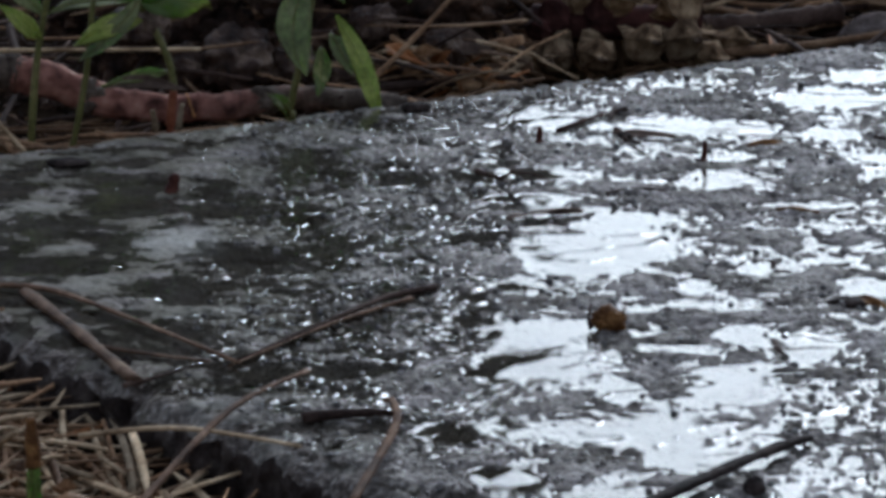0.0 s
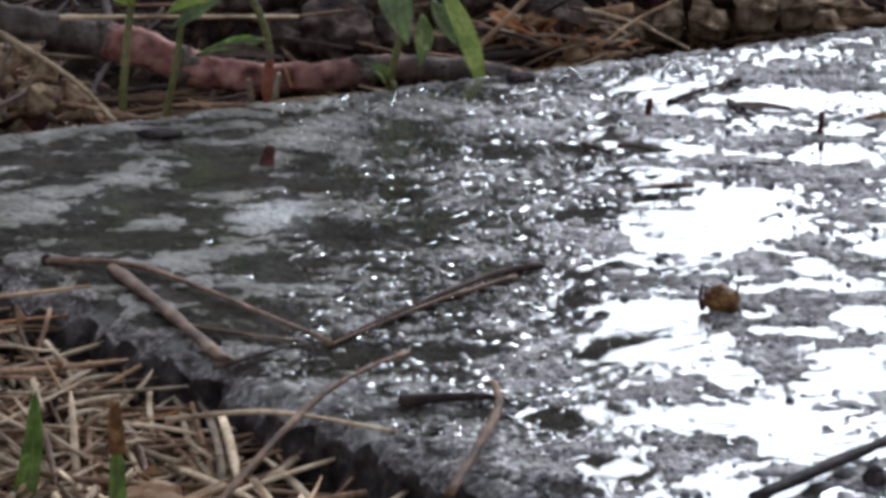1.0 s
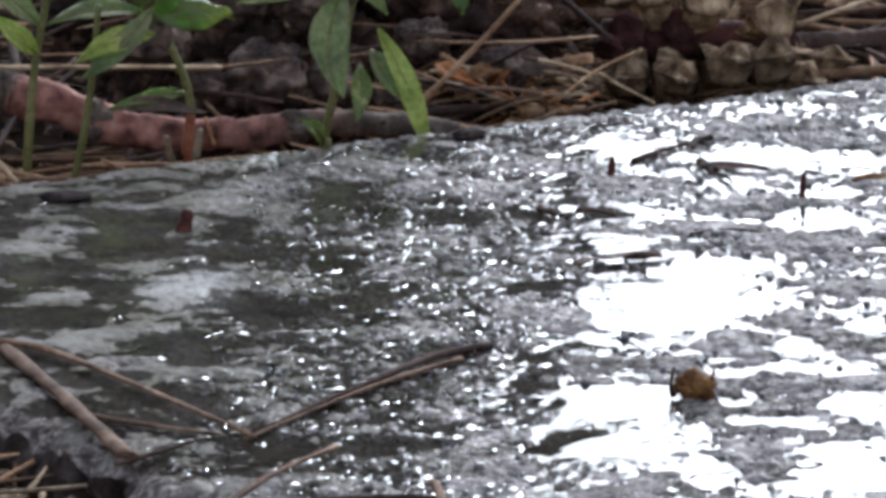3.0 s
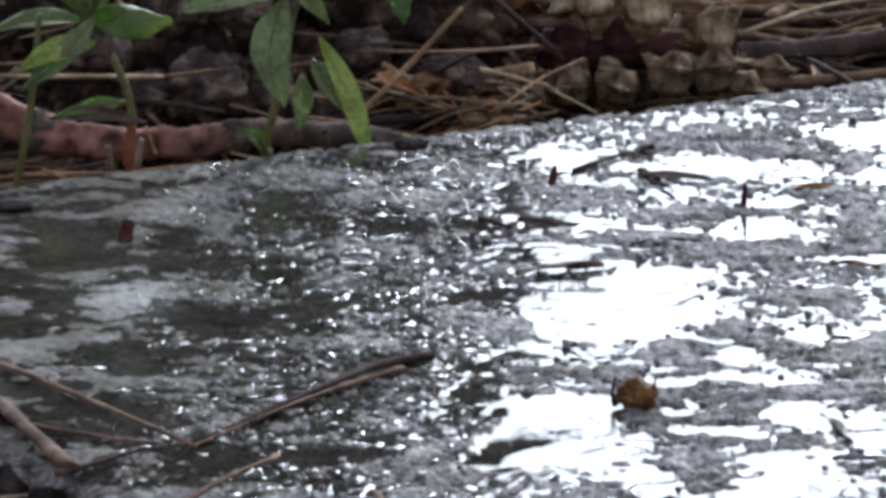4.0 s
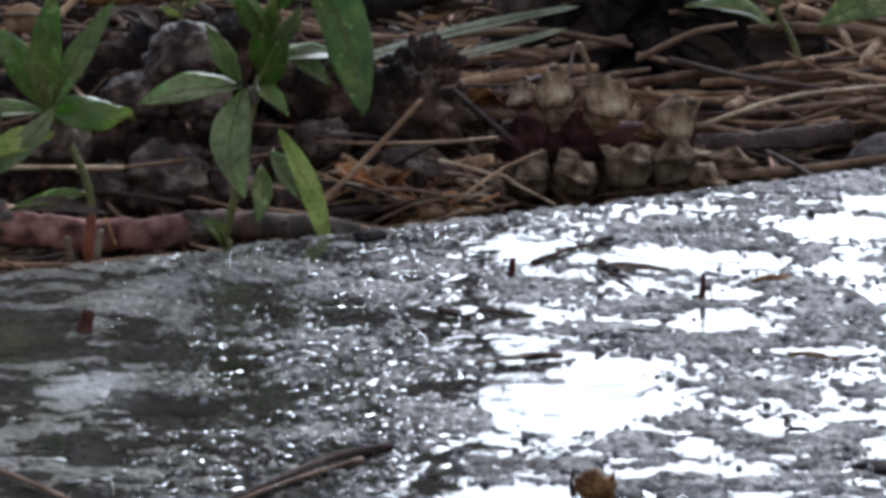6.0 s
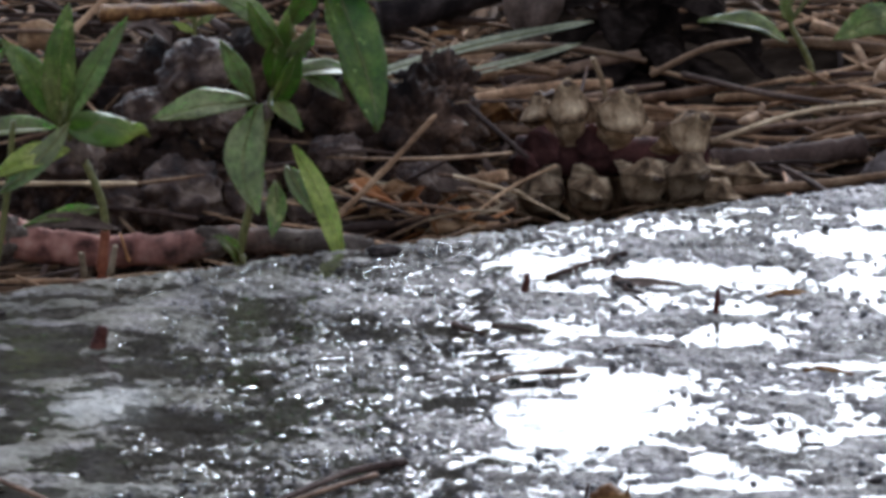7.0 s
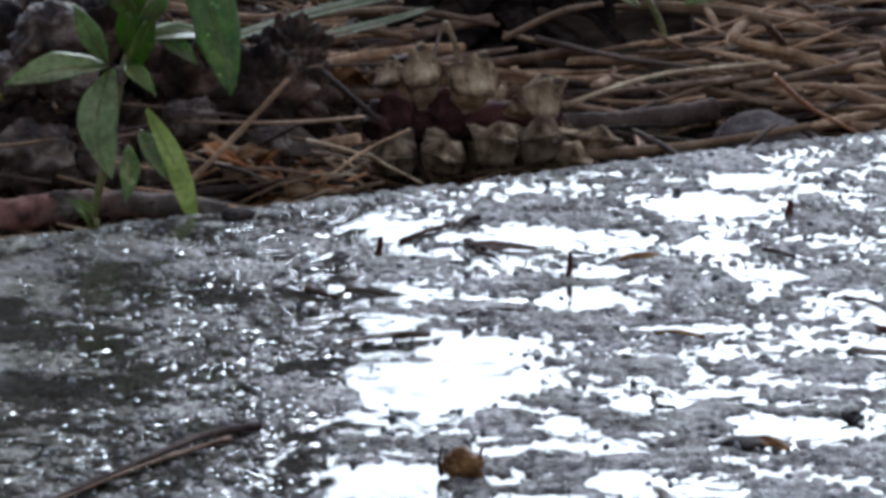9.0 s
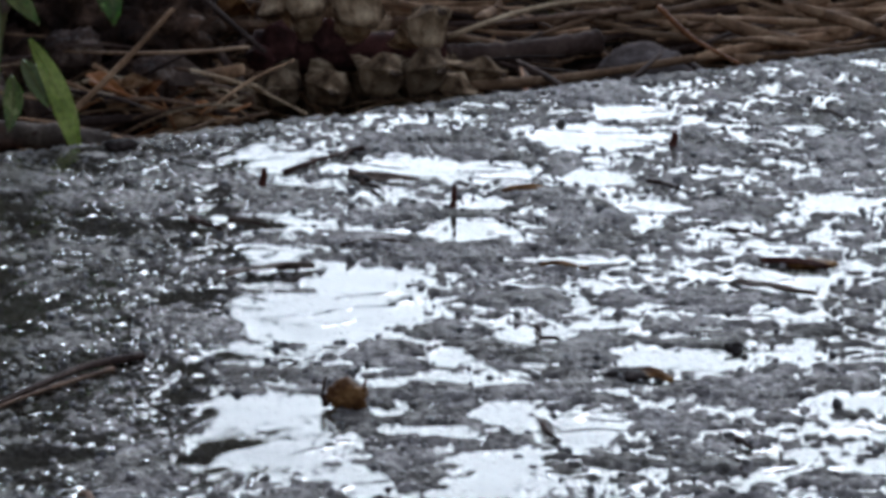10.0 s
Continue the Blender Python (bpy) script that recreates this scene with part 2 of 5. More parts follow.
def rim_darkened(mat):
    """Multiplies a scale's colour: darker along the rim, paler round the knob."""
    nodes, links = mat.node_tree.nodes, mat.node_tree.links
    bsdf = nodes["Principled BSDF"]
    tc, mp, ln = nodes.new("ShaderNodeTexCoord"), nodes.new("ShaderNodeMapping"), nodes.new("ShaderNodeVectorMath")
    mp.inputs["Location"].default_value = (0, 0, -0.25)
    mp.inputs["Scale"].default_value = (0, 160, 160)
    ln.operation = "LENGTH"
    links.new(tc.outputs["Object"], mp.inputs[0])
    links.new(mp.outputs[0], ln.inputs[0])
    tone = ramp(nodes, links, ln.outputs["Value"], [(0.15, (1.15, 1.12, 1.05)), (0.7, (0.95, 0.9, 0.84)), (1.0, (0.35, 0.30, 0.26))])
    old = bsdf.inputs["Base Color"].links[0].from_socket
    links.new(blend(nodes, links, 1.0, old, tone, "MULTIPLY"), bsdf.inputs["Base Color"])


rim_darkened(SCALE)
LEAF = natural("green_leaf", (0.049, 0.058, 0.014), (0.107, 0.114, 0.028), (0.209, 0.20, 0.070), 150, 900, 0.3, 0.35, 0.0003, specks=(260, 0.64, (0.22, 0.20, 0.07)), coat=0.28, trans=0.2)
LEAF_DEEP = natural("deep_green_leaf", (0.034, 0.048, 0.007), (0.072, 0.090, 0.012), (0.160, 0.172, 0.035), 130, 900, 0.28, 0.35, 0.0003, specks=(330, 0.66, (0.20, 0.22, 0.06)), coat=0.25, trans=0.2)
LEAF_BLUE = natural("bluish_green_leaf", (0.078, 0.080, 0.031), (0.144, 0.142, 0.054), (0.245, 0.225, 0.100), 110, 700, 0.42, 0.35, 0.0003, coat=0.25, trans=0.2)
LEAF_YELLOW = natural("yellowing_leaf", (0.12, 0.135, 0.022), (0.22, 0.235, 0.040), (0.36, 0.35, 0.09), 120, 800, 0.4, 0.35, 0.0003, specks=(420, 0.68, (0.12, 0.08, 0.03)), coat=0.2, trans=0.08)
STEM = natural("green_stem", (0.066, 0.062, 0.017), (0.120, 0.107, 0.032), (0.20, 0.160, 0.065), 120, 900, 0.45, 0.3, 0.0002, coat=0.2)
LEAF_TIP = two_tone("yellow_tipped_leaf", [(0.3, (0.042, 0.058, 0.014)), (0.55, (0.095, 0.117, 0.029)), (0.75, (0.18, 0.20, 0.07))], LEAF_YELLOW, 0.004, 0.005, 0.006)
STEM_RED = natural("red_stem_base", (0.10, 0.03, 0.015), (0.19, 0.06, 0.03), (0.28, 0.11, 0.06), 150, 900, 0.5, 0.3, 0.0002)
BLADE = natural("grey_green_blade", (0.16, 0.150, 0.090), (0.36, 0.335, 0.215), (0.58, 0.53, 0.38), 30, 700, 0.45, 0.3, 0.0002, coat=0.2)
DEAD = natural("dead_leaf", (0.06, 0.040, 0.031), (0.12, 0.080, 0.062), (0.21, 0.148, 0.115), 90, 700, 0.6, 0.5, 0.0005, by_piece=0.15)
HUSK = natural("brown_husk", (0.055, 0.022, 0.009), (0.15, 0.066, 0.023), (0.30, 0.155, 0.055), 300, 1500, 0.55, 0.6, 0.0005)
SPLINTER = natural("red_brown_splinter", (0.025, 0.010, 0.008), (0.075, 0.026, 0.018), (0.15, 0.06, 0.042), 300, 1200, 0.6, 0.5, 0.0004)
STONE = natural("grey_pebble", (0.070, 0.052, 0.045), (0.145, 0.110, 0.096), (0.26, 0.208, 0.185), 120, 900, 0.85, 0.5, 0.0004, coat=-0.2)
WOOD = natural("orange_wood_chip", (0.12, 0.055, 0.024), (0.25, 0.13, 0.062), (0.42, 0.26, 0.14), 80, 700, 0.55, 0.4, 0.0004, (1, 3, 1))
PINE_BARK = natural("pine_bark", (0.018, 0.014, 0.012), (0.045, 0.034, 0.028), (0.09, 0.068, 0.055), 6, 40, 0.85, 1.0, 0.02, (1, 1, 0.35))
FAR_GREEN = natural("far_conifers", (0.012, 0.020, 0.010), (0.026, 0.040, 0.018), (0.05, 0.07, 0.035), 0.2, 2.0, 0.8, 0.3, 0.02, by_piece=0.3)


# ---- geometry helpers ----
def lattice(x, y, seed):
    """A repeatable random number in 0..1 for whole-number places."""
    h = (x.astype(np.int64) * 374761393 + y.astype(np.int64) * 668265263 + seed * 982451653) & 0xFFFFFFFF
    h = ((h ^ (h >> 13)) * 1274126177) & 0xFFFFFFFF
    return ((h ^ (h >> 16)) & 0xFFFF) / 65535.0


def field(x, y, size, seed):
    """Smooth noise of -1..1 over the plane with lumps about as large as size."""
    u, v = x / size, y / size
    i, j = np.floor(u), np.floor(v)
    fu, fv = u - i, v - j
    su, sv = fu * fu * fu * (fu * (fu * 6 - 15) + 10), fv * fv * fv * (fv * (fv * 6 - 15) + 10)

    def g(di, dj):
        a = lattice(i + di, j + dj, seed) * 2 * math.pi
        return np.cos(a) * (fu - di) + np.sin(a) * (fv - dj)
    top = g(0, 0) * (1 - su) + g(1, 0) * su
    low = g(0, 1) * (1 - su) + g(1, 1) * su
    return (top * (1 - sv) + low * sv) * 1.5


def mesh_of(name, verts, faces, mat, smooth=True):
    me = bpy.data.meshes.new(name)
    me.from_pydata([tuple(v) for v in verts], [], faces)
    me.materials.append(mat)
    if smooth:
        me.polygons.foreach_set("use_smooth", [True] * len(me.polygons))
    me.update()
    return me


def part(name, me, parent, label=""):
    ob = new(name, me)
    ob.parent = parent
    return tagged(ob, label)


def thing(name, at, label, category, group=""):
    ob = new(name)
    ob.empty_display_size = 0.005
    ob.location = at
    return tagged(ob, label, category, group)


def tube(points, radii, sides=6, flat=1.0, cap=True):
    """Rings along a line of points. flat < 1 squeezes the section."""
    pts = [Vector(p) for p in points]
    verts, faces = [], []
    for k, p in enumerate(pts):
        d = (pts[min(k + 1, len(pts) - 1)] - pts[max(k - 1, 0)]).normalized()
        side = d.cross(Vector((0, 0, 1)))
        side = side.normalized() if side.length > 0.05 else d.cross(Vector((0, 1, 0))).normalized()
        up = side.cross(d)
        for s in range(sides):
            a = 2 * math.pi * s / sides
            verts.append(p + radii[k] * (math.cos(a) * side + flat * math.sin(a) * up))
    n = len(pts)
    for k in range(n - 1):
        for s in range(sides):
            t = (s + 1) % sides
            faces.append((k * sides + s, k * sides + t, (k + 1) * sides + t, (k + 1) * sides + s))
    if cap:
        faces.append(tuple(range(sides - 1, -1, -1)))
        faces.append(tuple(range((n - 1) * sides, n * sides)))
    return verts, faces


def curve_points(points, n=10):
    """A smooth line through a few points."""
    p = [Vector(q) for q in points]
    if len(p) == 2:
        return [p[0].lerp(p[1], i / (n - 1)) for i in range(n)]
    out, m = [], len(p) - 1
    for i in range(n):
        f = i / (n - 1) * m
        k = min(int(f), m - 1)
        u = f - k
        a, b, c, d = p[max(k - 1, 0)], p[k], p[k + 1], p[min(k + 2, m)]
        out.append(0.5 * ((2 * b) + (c - a) * u + (2 * a - 5 * b + 4 * c - d) * u * u + (3 * b - a - 3 * c + d) * u ** 3))
    return out


def rod(points, r0, r1, n=12, sides=7, knots=0.0, seed=0, flat=1.0):
    pts = curve_points(points, n)
    rad = [r0 + (r1 - r0) * i / (n - 1) + knots * noise.noise(Vector((i * 0.9, seed * 2.3, 1.7))) for i in range(n)]
    return tube(pts, rad, sides, flat)


def blob(radius, seed, rough=0.3, levels=3, squash=(1, 1, 1), fine=0.1, freq=1.3):
    """An uneven lump."""
    bm = bmesh.new()
    bmesh.ops.create_icosphere(bm, subdivisions=levels, radius=1.0)
    off = Vector((seed * 7.3, seed * 1.9, seed * 4.1))
    for v in bm.verts:
        d = v.co.normalized()
        k = 1 + rough * noise.noise(d * freq + off) + rough * 0.6 * noise.noise(d * freq * 2.3 + off) + fine * noise.noise(d * 6 + off) + fine * 0.7 * noise.noise(d * 13 + off)
        v.co = Vector((d.x * squash[0], d.y * squash[1], d.z * squash[2])) * radius * k
    verts = [v.co.copy() for v in bm.verts]
    faces = [tuple(x.index for x in f.verts) for f in bm.faces]
    bm.free()
    return verts, faces


def single(name, geo, mat, label, category, group="", at=(0, 0, 0), kind=""):
    ob = new(name, mesh_of(name, *geo, mat))
    ob.location = at
    return tagged(ob, label, category, group, kind)


# ---- the ground and the slab ----
CORNER, ALONG, DOWN = Vector((-0.192, -0.0325)), Vector((0.8706, 0.4920)), Vector((0.579, -0.8153))


def far_edge(x):
    """y of the slab's far edge at x."""
    return -0.0325 + (x + 0.192) * 0.5651


def near_edge(x):
    return -0.0325 - (x + 0.192) * 1.408


def ground_height(x, y):
    behind = y - far_edge(x)
    front = near_edge(x) - y
    z = -0.030 + 0.0045 * field(x + 3, y + 5, 0.09, 5) + 0.002 * field(x, y, 0.03, 6)
    # a bank of litter in front of the slab, and a slow rise behind it
    z = z + (0.0135 + 0.0038 * np.clip((-0.065 - x) / 0.03, 0, 1)) * np.clip(front / 0.02 + 0.6, 0, 1) * (behind < 0)
    z = z - 0.014 * np.exp(-(((x - 0.060) / 0.048) ** 2 + ((y - 0.365) / 0.08) ** 2))
    return z + 0.010 * np.clip((behind - 0.05) / 0.25, 0, 1)


def make_ground():
    near = np.arange(-0.45, 0.9, 0.008)
    far = np.array([1.0, 1.2, 1.6, 2.2, 3.2, 5, 9, 20, 60, 200])
    ax = np.concatenate([-far[::-1] + 0.2, near, far])
    ay = np.concatenate([-far[::-1] + 0.2, near, far])
    x, y = np.meshgrid(ax, ay)
    z = ground_height(x, y)
    n, m = len(ax), len(ay)
    verts = np.stack([x, y, z], -1).reshape(-1, 3).tolist()
    i = np.arange(n - 1)[None] + n * np.arange(m - 1)[:, None]
    faces = np.stack([i, i + 1, i + 1 + n, i + n], -1).reshape(-1, 4).tolist()
    ob = new("ground", mesh_of("ground", verts, faces, SOIL))
    tagged(ob, "dark damp soil under pine needle litter", "ground", kind="structure")


# rises and pools on the slab: x, y, half width, half length (and strength on the dark side); and its pale patches of lime
RISES_MIDDLE_FAR = [
    (0.0440, -0.0109, 0.0111, 0.0067),
    (0.0362, -0.0336, 0.0114, 0.0049),
    (0.0528, -0.0433, 0.0119, 0.0087),
    (0.0797, -0.0326, 0.0120, 0.0099),
    (0.0836, -0.0140, 0.0058, 0.0051),
    (0.0730, 0.0096, 0.0072, 0.0054),
    (0.0788, 0.0005, 0.0041, 0.0116),
    (0.0628, 0.0502, 0.0112, 0.0069),
    (0.0791, 0.0359, 0.0061, 0.0068),
    (0.0576, 0.0690, 0.0139, 0.0084),
    (0.0422, 0.0619, 0.0056, 0.0083),
    (0.0610, -0.0827, 0.0087, 0.0076),
    (0.0703, -0.0827, 0.0038, 0.0076),
    (0.0828, -0.0827, 0.0044, 0.0062),
    (0.0478, -0.1070, 0.0069, 0.0076),
    (0.0541, -0.1162, 0.0047, 0.0050),
    (0.0625, -0.1244, 0.0099, 0.0065),
    (0.0746, -0.1223, 0.0057, 0.0122),
    (0.0693, -0.1442, 0.0046, 0.0101),
    (0.0350, -0.1223, 0.0047, 0.0090),
    (0.0407, -0.1344, 0.0026, 0.0048),
]
RISES_MIDDLE = [
    (0.0221, -0.1384, 0.0082, 0.0059),
    (0.0109, -0.1384, 0.0061, 0.0039),
    (0.0480, -0.1512, 0.0151, 0.0061),
    (0.0719, -0.1550, 0.0070, 0.0038),
    (0.0412, -0.1677, 0.0089, 0.0063),
    (0.0306, -0.1742, 0.0020, 0.0094),
    (0.0547, -0.1800, 0.0073, 0.0057),
    (0.0404, -0.1843, 0.0049, 0.0025),
    (0.0292, -0.1557, 0.0040, 0.0098),
    (0.0204, -0.0764, 0.0077, 0.0023),
    (0.0054, -0.1057, 0.0048, 0.0093),
    (0.0087, -0.1500, 0.0061, 0.0031),
    (-0.0026, -0.0993, 0.0064, 0.0060),
    (-0.0005, 0.0248, 0.0097, 0.0099),
    (0.0209, 0.0058, 0.0107, 0.0117),
    (0.0167, -0.0351, 0.0080, 0.0029),
    (0.0609, -0.0590, 0.0045, 0.0047),
    (-0.0099, 0.0005, 0.0071, 0.0105),
]
RISES_RIGHT = [
    (0.1144, -0.0057, 0.0101, 0.0089),
    (0.1328, 0.0168, 0.0097, 0.0077),
    (0.1158, 0.0519, 0.0088, 0.0117),
    (0.1434, 0.0507, 0.0101, 0.0152),
    (0.1376, 0.0857, 0.0078, 0.0044),
    (0.1015, -0.0867, 0.0093, 0.0080),
    (0.1147, -0.1043, 0.0038, 0.0077),
    (0.0923, -0.1028, 0.0086, 0.0043),
    (0.0752, -0.1199, 0.0047, 0.0083),
    (0.0950, -0.1176, 0.0053, 0.0037),
    (0.1025, -0.1490, 0.0133, 0.0093),
    (0.0846, -0.1701, 0.0100, 0.0066),
    (0.0874, -0.1949, 0.0048, 0.0132),
    (0.0723, -0.1957, 0.0048, 0.0049),
    (0.1204, -0.1453, 0.0051, 0.0063),
    (0.1108, -0.2089, 0.0067, 0.0040),
    (0.0961, 0.1156, 0.0080, 0.0092),
    (0.1280, 0.1156, 0.0053, 0.0066),
]
RISES_NEAR = [
    (-0.0070, -0.1998, 0.0087, 0.0160),
    (0.0166, -0.2175, 0.0091, 0.0100),
    (0.0365, -0.1998, 0.0060, 0.0152),
    (0.0169, -0.2622, 0.0076, 0.0112),
    (-0.0176, -0.2498, 0.0068, 0.0087),
    (0.0485, -0.2295, 0.0063, 0.0045),
    (0.0362, -0.2725, 0.0060, 0.0027),
    (-0.0020, -0.2580, 0.0041, 0.0042),
    (0.0063, -0.2455, 0.0021, 0.0051),
    (0.0493, -0.2717, 0.0045, 0.0102),
    (-0.0131, -0.2685, 0.0061, 0.0083),
]
POOLS_MIDDLE_FAR = [
    (0.0496, 0.0342, 0.0159, 0.0090),
    (0.0665, 0.0303, 0.0073, 0.0089),
    (0.0596, -0.0236, 0.0098, 0.0075),
    (0.0456, -0.0266, 0.0058, 0.0035),
    (0.0389, 0.0085, 0.0042, 0.0043),
    (0.0783, -0.0500, 0.0096, 0.0033),
    (0.0878, 0.0678, 0.0101, 0.0096),
    (0.0868, 0.0248, 0.0048, 0.0055),
    (0.0319, -0.0906, 0.0129, 0.0166),
    (0.0373, -0.0646, 0.0100, 0.0074),
    (0.0231, -0.0993, 0.0048, 0.0155),
    (0.0286, -0.0567, 0.0067, 0.0038),
    (0.0650, -0.1112, 0.0053, 0.0084),
    (0.0478, -0.1272, 0.0039, 0.0061),
    (0.0516, -0.1423, 0.0112, 0.0031),
    (0.0381, -0.1120, 0.0021, 0.0033),
    (0.0372, -0.1454, 0.0046, 0.0035),
]
POOLS_MIDDLE = [
    (0.0572, -0.1651, 0.0045, 0.0063),
    (0.0702, -0.1761, 0.0054, 0.0090),
    (0.0426, -0.1786, 0.0068, 0.0032),
    (0.0269, -0.1814, 0.0034, 0.0043),
    (0.0774, -0.1014, 0.0064, 0.0038),
    (0.0183, -0.1231, 0.0083, 0.0024),
    (0.0135, -0.1640, 0.0055, 0.0089),
    (0.0112, -0.1857, 0.0063, 0.0049),
    (-0.0019, -0.1538, 0.0040, 0.0049),
    (0.0180, 0.0416, 0.0080, 0.0091),
    (0.0123, -0.0161, 0.0105, 0.0066),
    (0.0177, -0.0433, 0.0062, 0.0077),
    (0.0055, 0.0139, 0.0036, 0.0043),
    (0.0586, -0.0021, 0.0047, 0.0042),
    (0.0216, -0.1595, 0.0040, 0.0053),
    (0.0344, -0.1632, 0.0030, 0.0030),
]
POOLS_RIGHT = [
    (0.0884, 0.0246, 0.0049, 0.0050),
    (0.0973, -0.0045, 0.0077, 0.0063),
    (0.1084, -0.0262, 0.0033, 0.0050),
    (0.1023, -0.0639, 0.0067, 0.0047),
    (0.1208, -0.0687, 0.0089, 0.0083),
    (0.0911, -0.1299, 0.0110, 0.0053),
    (0.1118, -0.1232, 0.0063, 0.0049),
    (0.0989, -0.2043, 0.0048, 0.0034),
    (0.1120, -0.2004, 0.0068, 0.0028),
    (0.0676, -0.1822, 0.0020, 0.0065),
    (0.1198, -0.1577, 0.0046, 0.0046),
    (0.0844, -0.1611, 0.0025, 0.0034),
    (0.1151, -0.1774, 0.0060, 0.0051),
    (0.1007, 0.0931, 0.0117, 0.0075),
    (0.0916, 0.0625, 0.0101, 0.0083),
    (0.1391, 0.0006, 0.0072, 0.0064),
    (0.1142, -0.0956, 0.0065, 0.0044),
]
POOLS_NEAR = [
    (0.0122, -0.1897, 0.0093, 0.0098),
    (0.0292, -0.2077, 0.0054, 0.0098),
    (0.0304, -0.2381, 0.0177, 0.0088),
    (-0.0051, -0.2390, 0.0047, 0.0063),
    (0.0082, -0.2685, 0.0045, 0.0076),
    (0.0430, -0.2561, 0.0102, 0.0050),
    (0.0299, -0.2826, 0.0089, 0.0047),
    (-0.0034, -0.2804, 0.0045, 0.0040),
    (0.0510, -0.2037, 0.0059, 0.0095),
    (-0.0164, -0.1897, 0.0044, 0.0041),
]
RISES_LEFT = [
    (-0.0796, -0.0021, 0.0106, 0.0115, 0.45),
    (-0.0615, 0.0112, 0.0096, 0.0108, 0.45),
    (-0.0405, 0.0264, 0.0085, 0.0100, 0.90),
    (-0.0768, -0.0660, 0.0066, 0.0041, 0.90),
    (-0.0587, -0.0728, 0.0055, 0.0036, 0.90),
    (-0.0540, -0.0176, 0.0070, 0.0112, 1.00),
    (-0.0209, -0.0424, 0.0108, 0.0082, 1.00),
    (-0.0665, -0.0862, 0.0070, 0.0124, 1.00),
    (-0.0464, -0.0773, 0.0060, 0.0058, 1.00),
    (-0.0208, -0.0972, 0.0054, 0.0047, 1.00),
    (-0.0193, -0.1162, 0.0094, 0.0058, 1.00),
    (-0.0765, -0.1099, 0.0048, 0.0075, 1.00),
    (-0.0268, 0.0112, 0.0072, 0.0108, 1.00),
    (-0.0684, -0.0099, 0.0070, 0.0103, 1.00),
    (-0.0728, -0.0301, 0.0046, 0.0050, 1.00),
    (-0.0094, -0.0543, 0.0056, 0.0066, 1.00),
    (-0.1179, -0.0751, 0.0093, 0.0134, 1.10),
    (-0.1034, -0.0516, 0.0082, 0.0070, 1.10),
    (-0.0927, -0.0879, 0.0067, 0.0025, 1.10),
    (-0.0862, -0.1218, 0.0101, 0.0066, 1.10),
    (-0.0612, -0.1434, 0.0116, 0.0054, 1.10),
    (-0.0888, -0.1581, 0.0091, 0.0070, 1.10),
    (-0.0500, -0.2214, 0.0139, 0.0084, 1.10),
    (-0.0404, -0.2456, 0.0083, 0.0073, 1.10),
    (-0.1172, -0.1195, 0.0059, 0.0057, 1.10),
]
POOLS_LEFT = [
    (0.0151, -0.0984, 0.0048, 0.0163, 1.15),
    (0.0061, -0.1614, 0.0035, 0.0097, 1.15),
    (0.0050, -0.1843, 0.0044, 0.0057, 1.15),
    (0.0039, -0.0782, 0.0044, 0.0040, 1.15),
    (0.0079, -0.1223, 0.0047, 0.0033, 1.15),
    (0.0007, -0.0201, 0.0052, 0.0051, 1.15),
    (-0.0025, -0.1344, 0.0036, 0.0048, 1.15),
    (0.0006, -0.1958, 0.0031, 0.0105, 1.15),
    (0.0069, -0.2371, 0.0031, 0.0052, 1.15),
    (0.0031, -0.2650, 0.0030, 0.0056, 1.15),
    (-0.0404, -0.0073, 0.0082, 0.0135, 1.25),
    (-0.0155, -0.0236, 0.0052, 0.0060, 1.25),
    (-0.0604, -0.0543, 0.0078, 0.0066, 1.25),
    (-0.0383, -0.0599, 0.0050, 0.0079, 1.25),
    (-0.0496, -0.0993, 0.0080, 0.0112, 1.25),
    (-0.0317, -0.0915, 0.0086, 0.0087, 1.25),
    (-0.0586, -0.1244, 0.0104, 0.0065, 1.25),
    (-0.0043, -0.0796, 0.0044, 0.0058, 1.25),
    (-0.0833, -0.0424, 0.0057, 0.0126, 0.70),
    (-0.0960, -0.1051, 0.0090, 0.0078, 0.90),
    (-0.0980, -0.0690, 0.0069, 0.0052, 0.90),
    (-0.1197, -0.0296, 0.0116, 0.0045, 0.90),
    (-0.0428, -0.1918, 0.0088, 0.0057, 0.90),
    (-0.0804, -0.1493, 0.0069, 0.0036, 0.90),
    (-0.0622, -0.1646, 0.0079, 0.0043, 0.90),
    (-0.1148, -0.0978, 0.0073, 0.0039, 0.90),
]
LIME = [
    (-0.0661, -0.0829, 0.0076, 0.0142, 0.62),
    (-0.1179, -0.0751, 0.0093, 0.0123, 0.16),
    (-0.1034, -0.0516, 0.0076, 0.0064, 0.18),
    (-0.0927, -0.0879, 0.0067, 0.0025, 0.22),
    (-0.0862, -0.1218, 0.0101, 0.0061, 0.18),
    (-0.0612, -0.1434, 0.0110, 0.0049, 0.14),
    (-0.0500, -0.2214, 0.0139, 0.0077, 0.20),
    (-0.0404, -0.2456, 0.0073, 0.0058, 0.14),
    (-0.0945, -0.1581, 0.0069, 0.0052, 0.11),
]


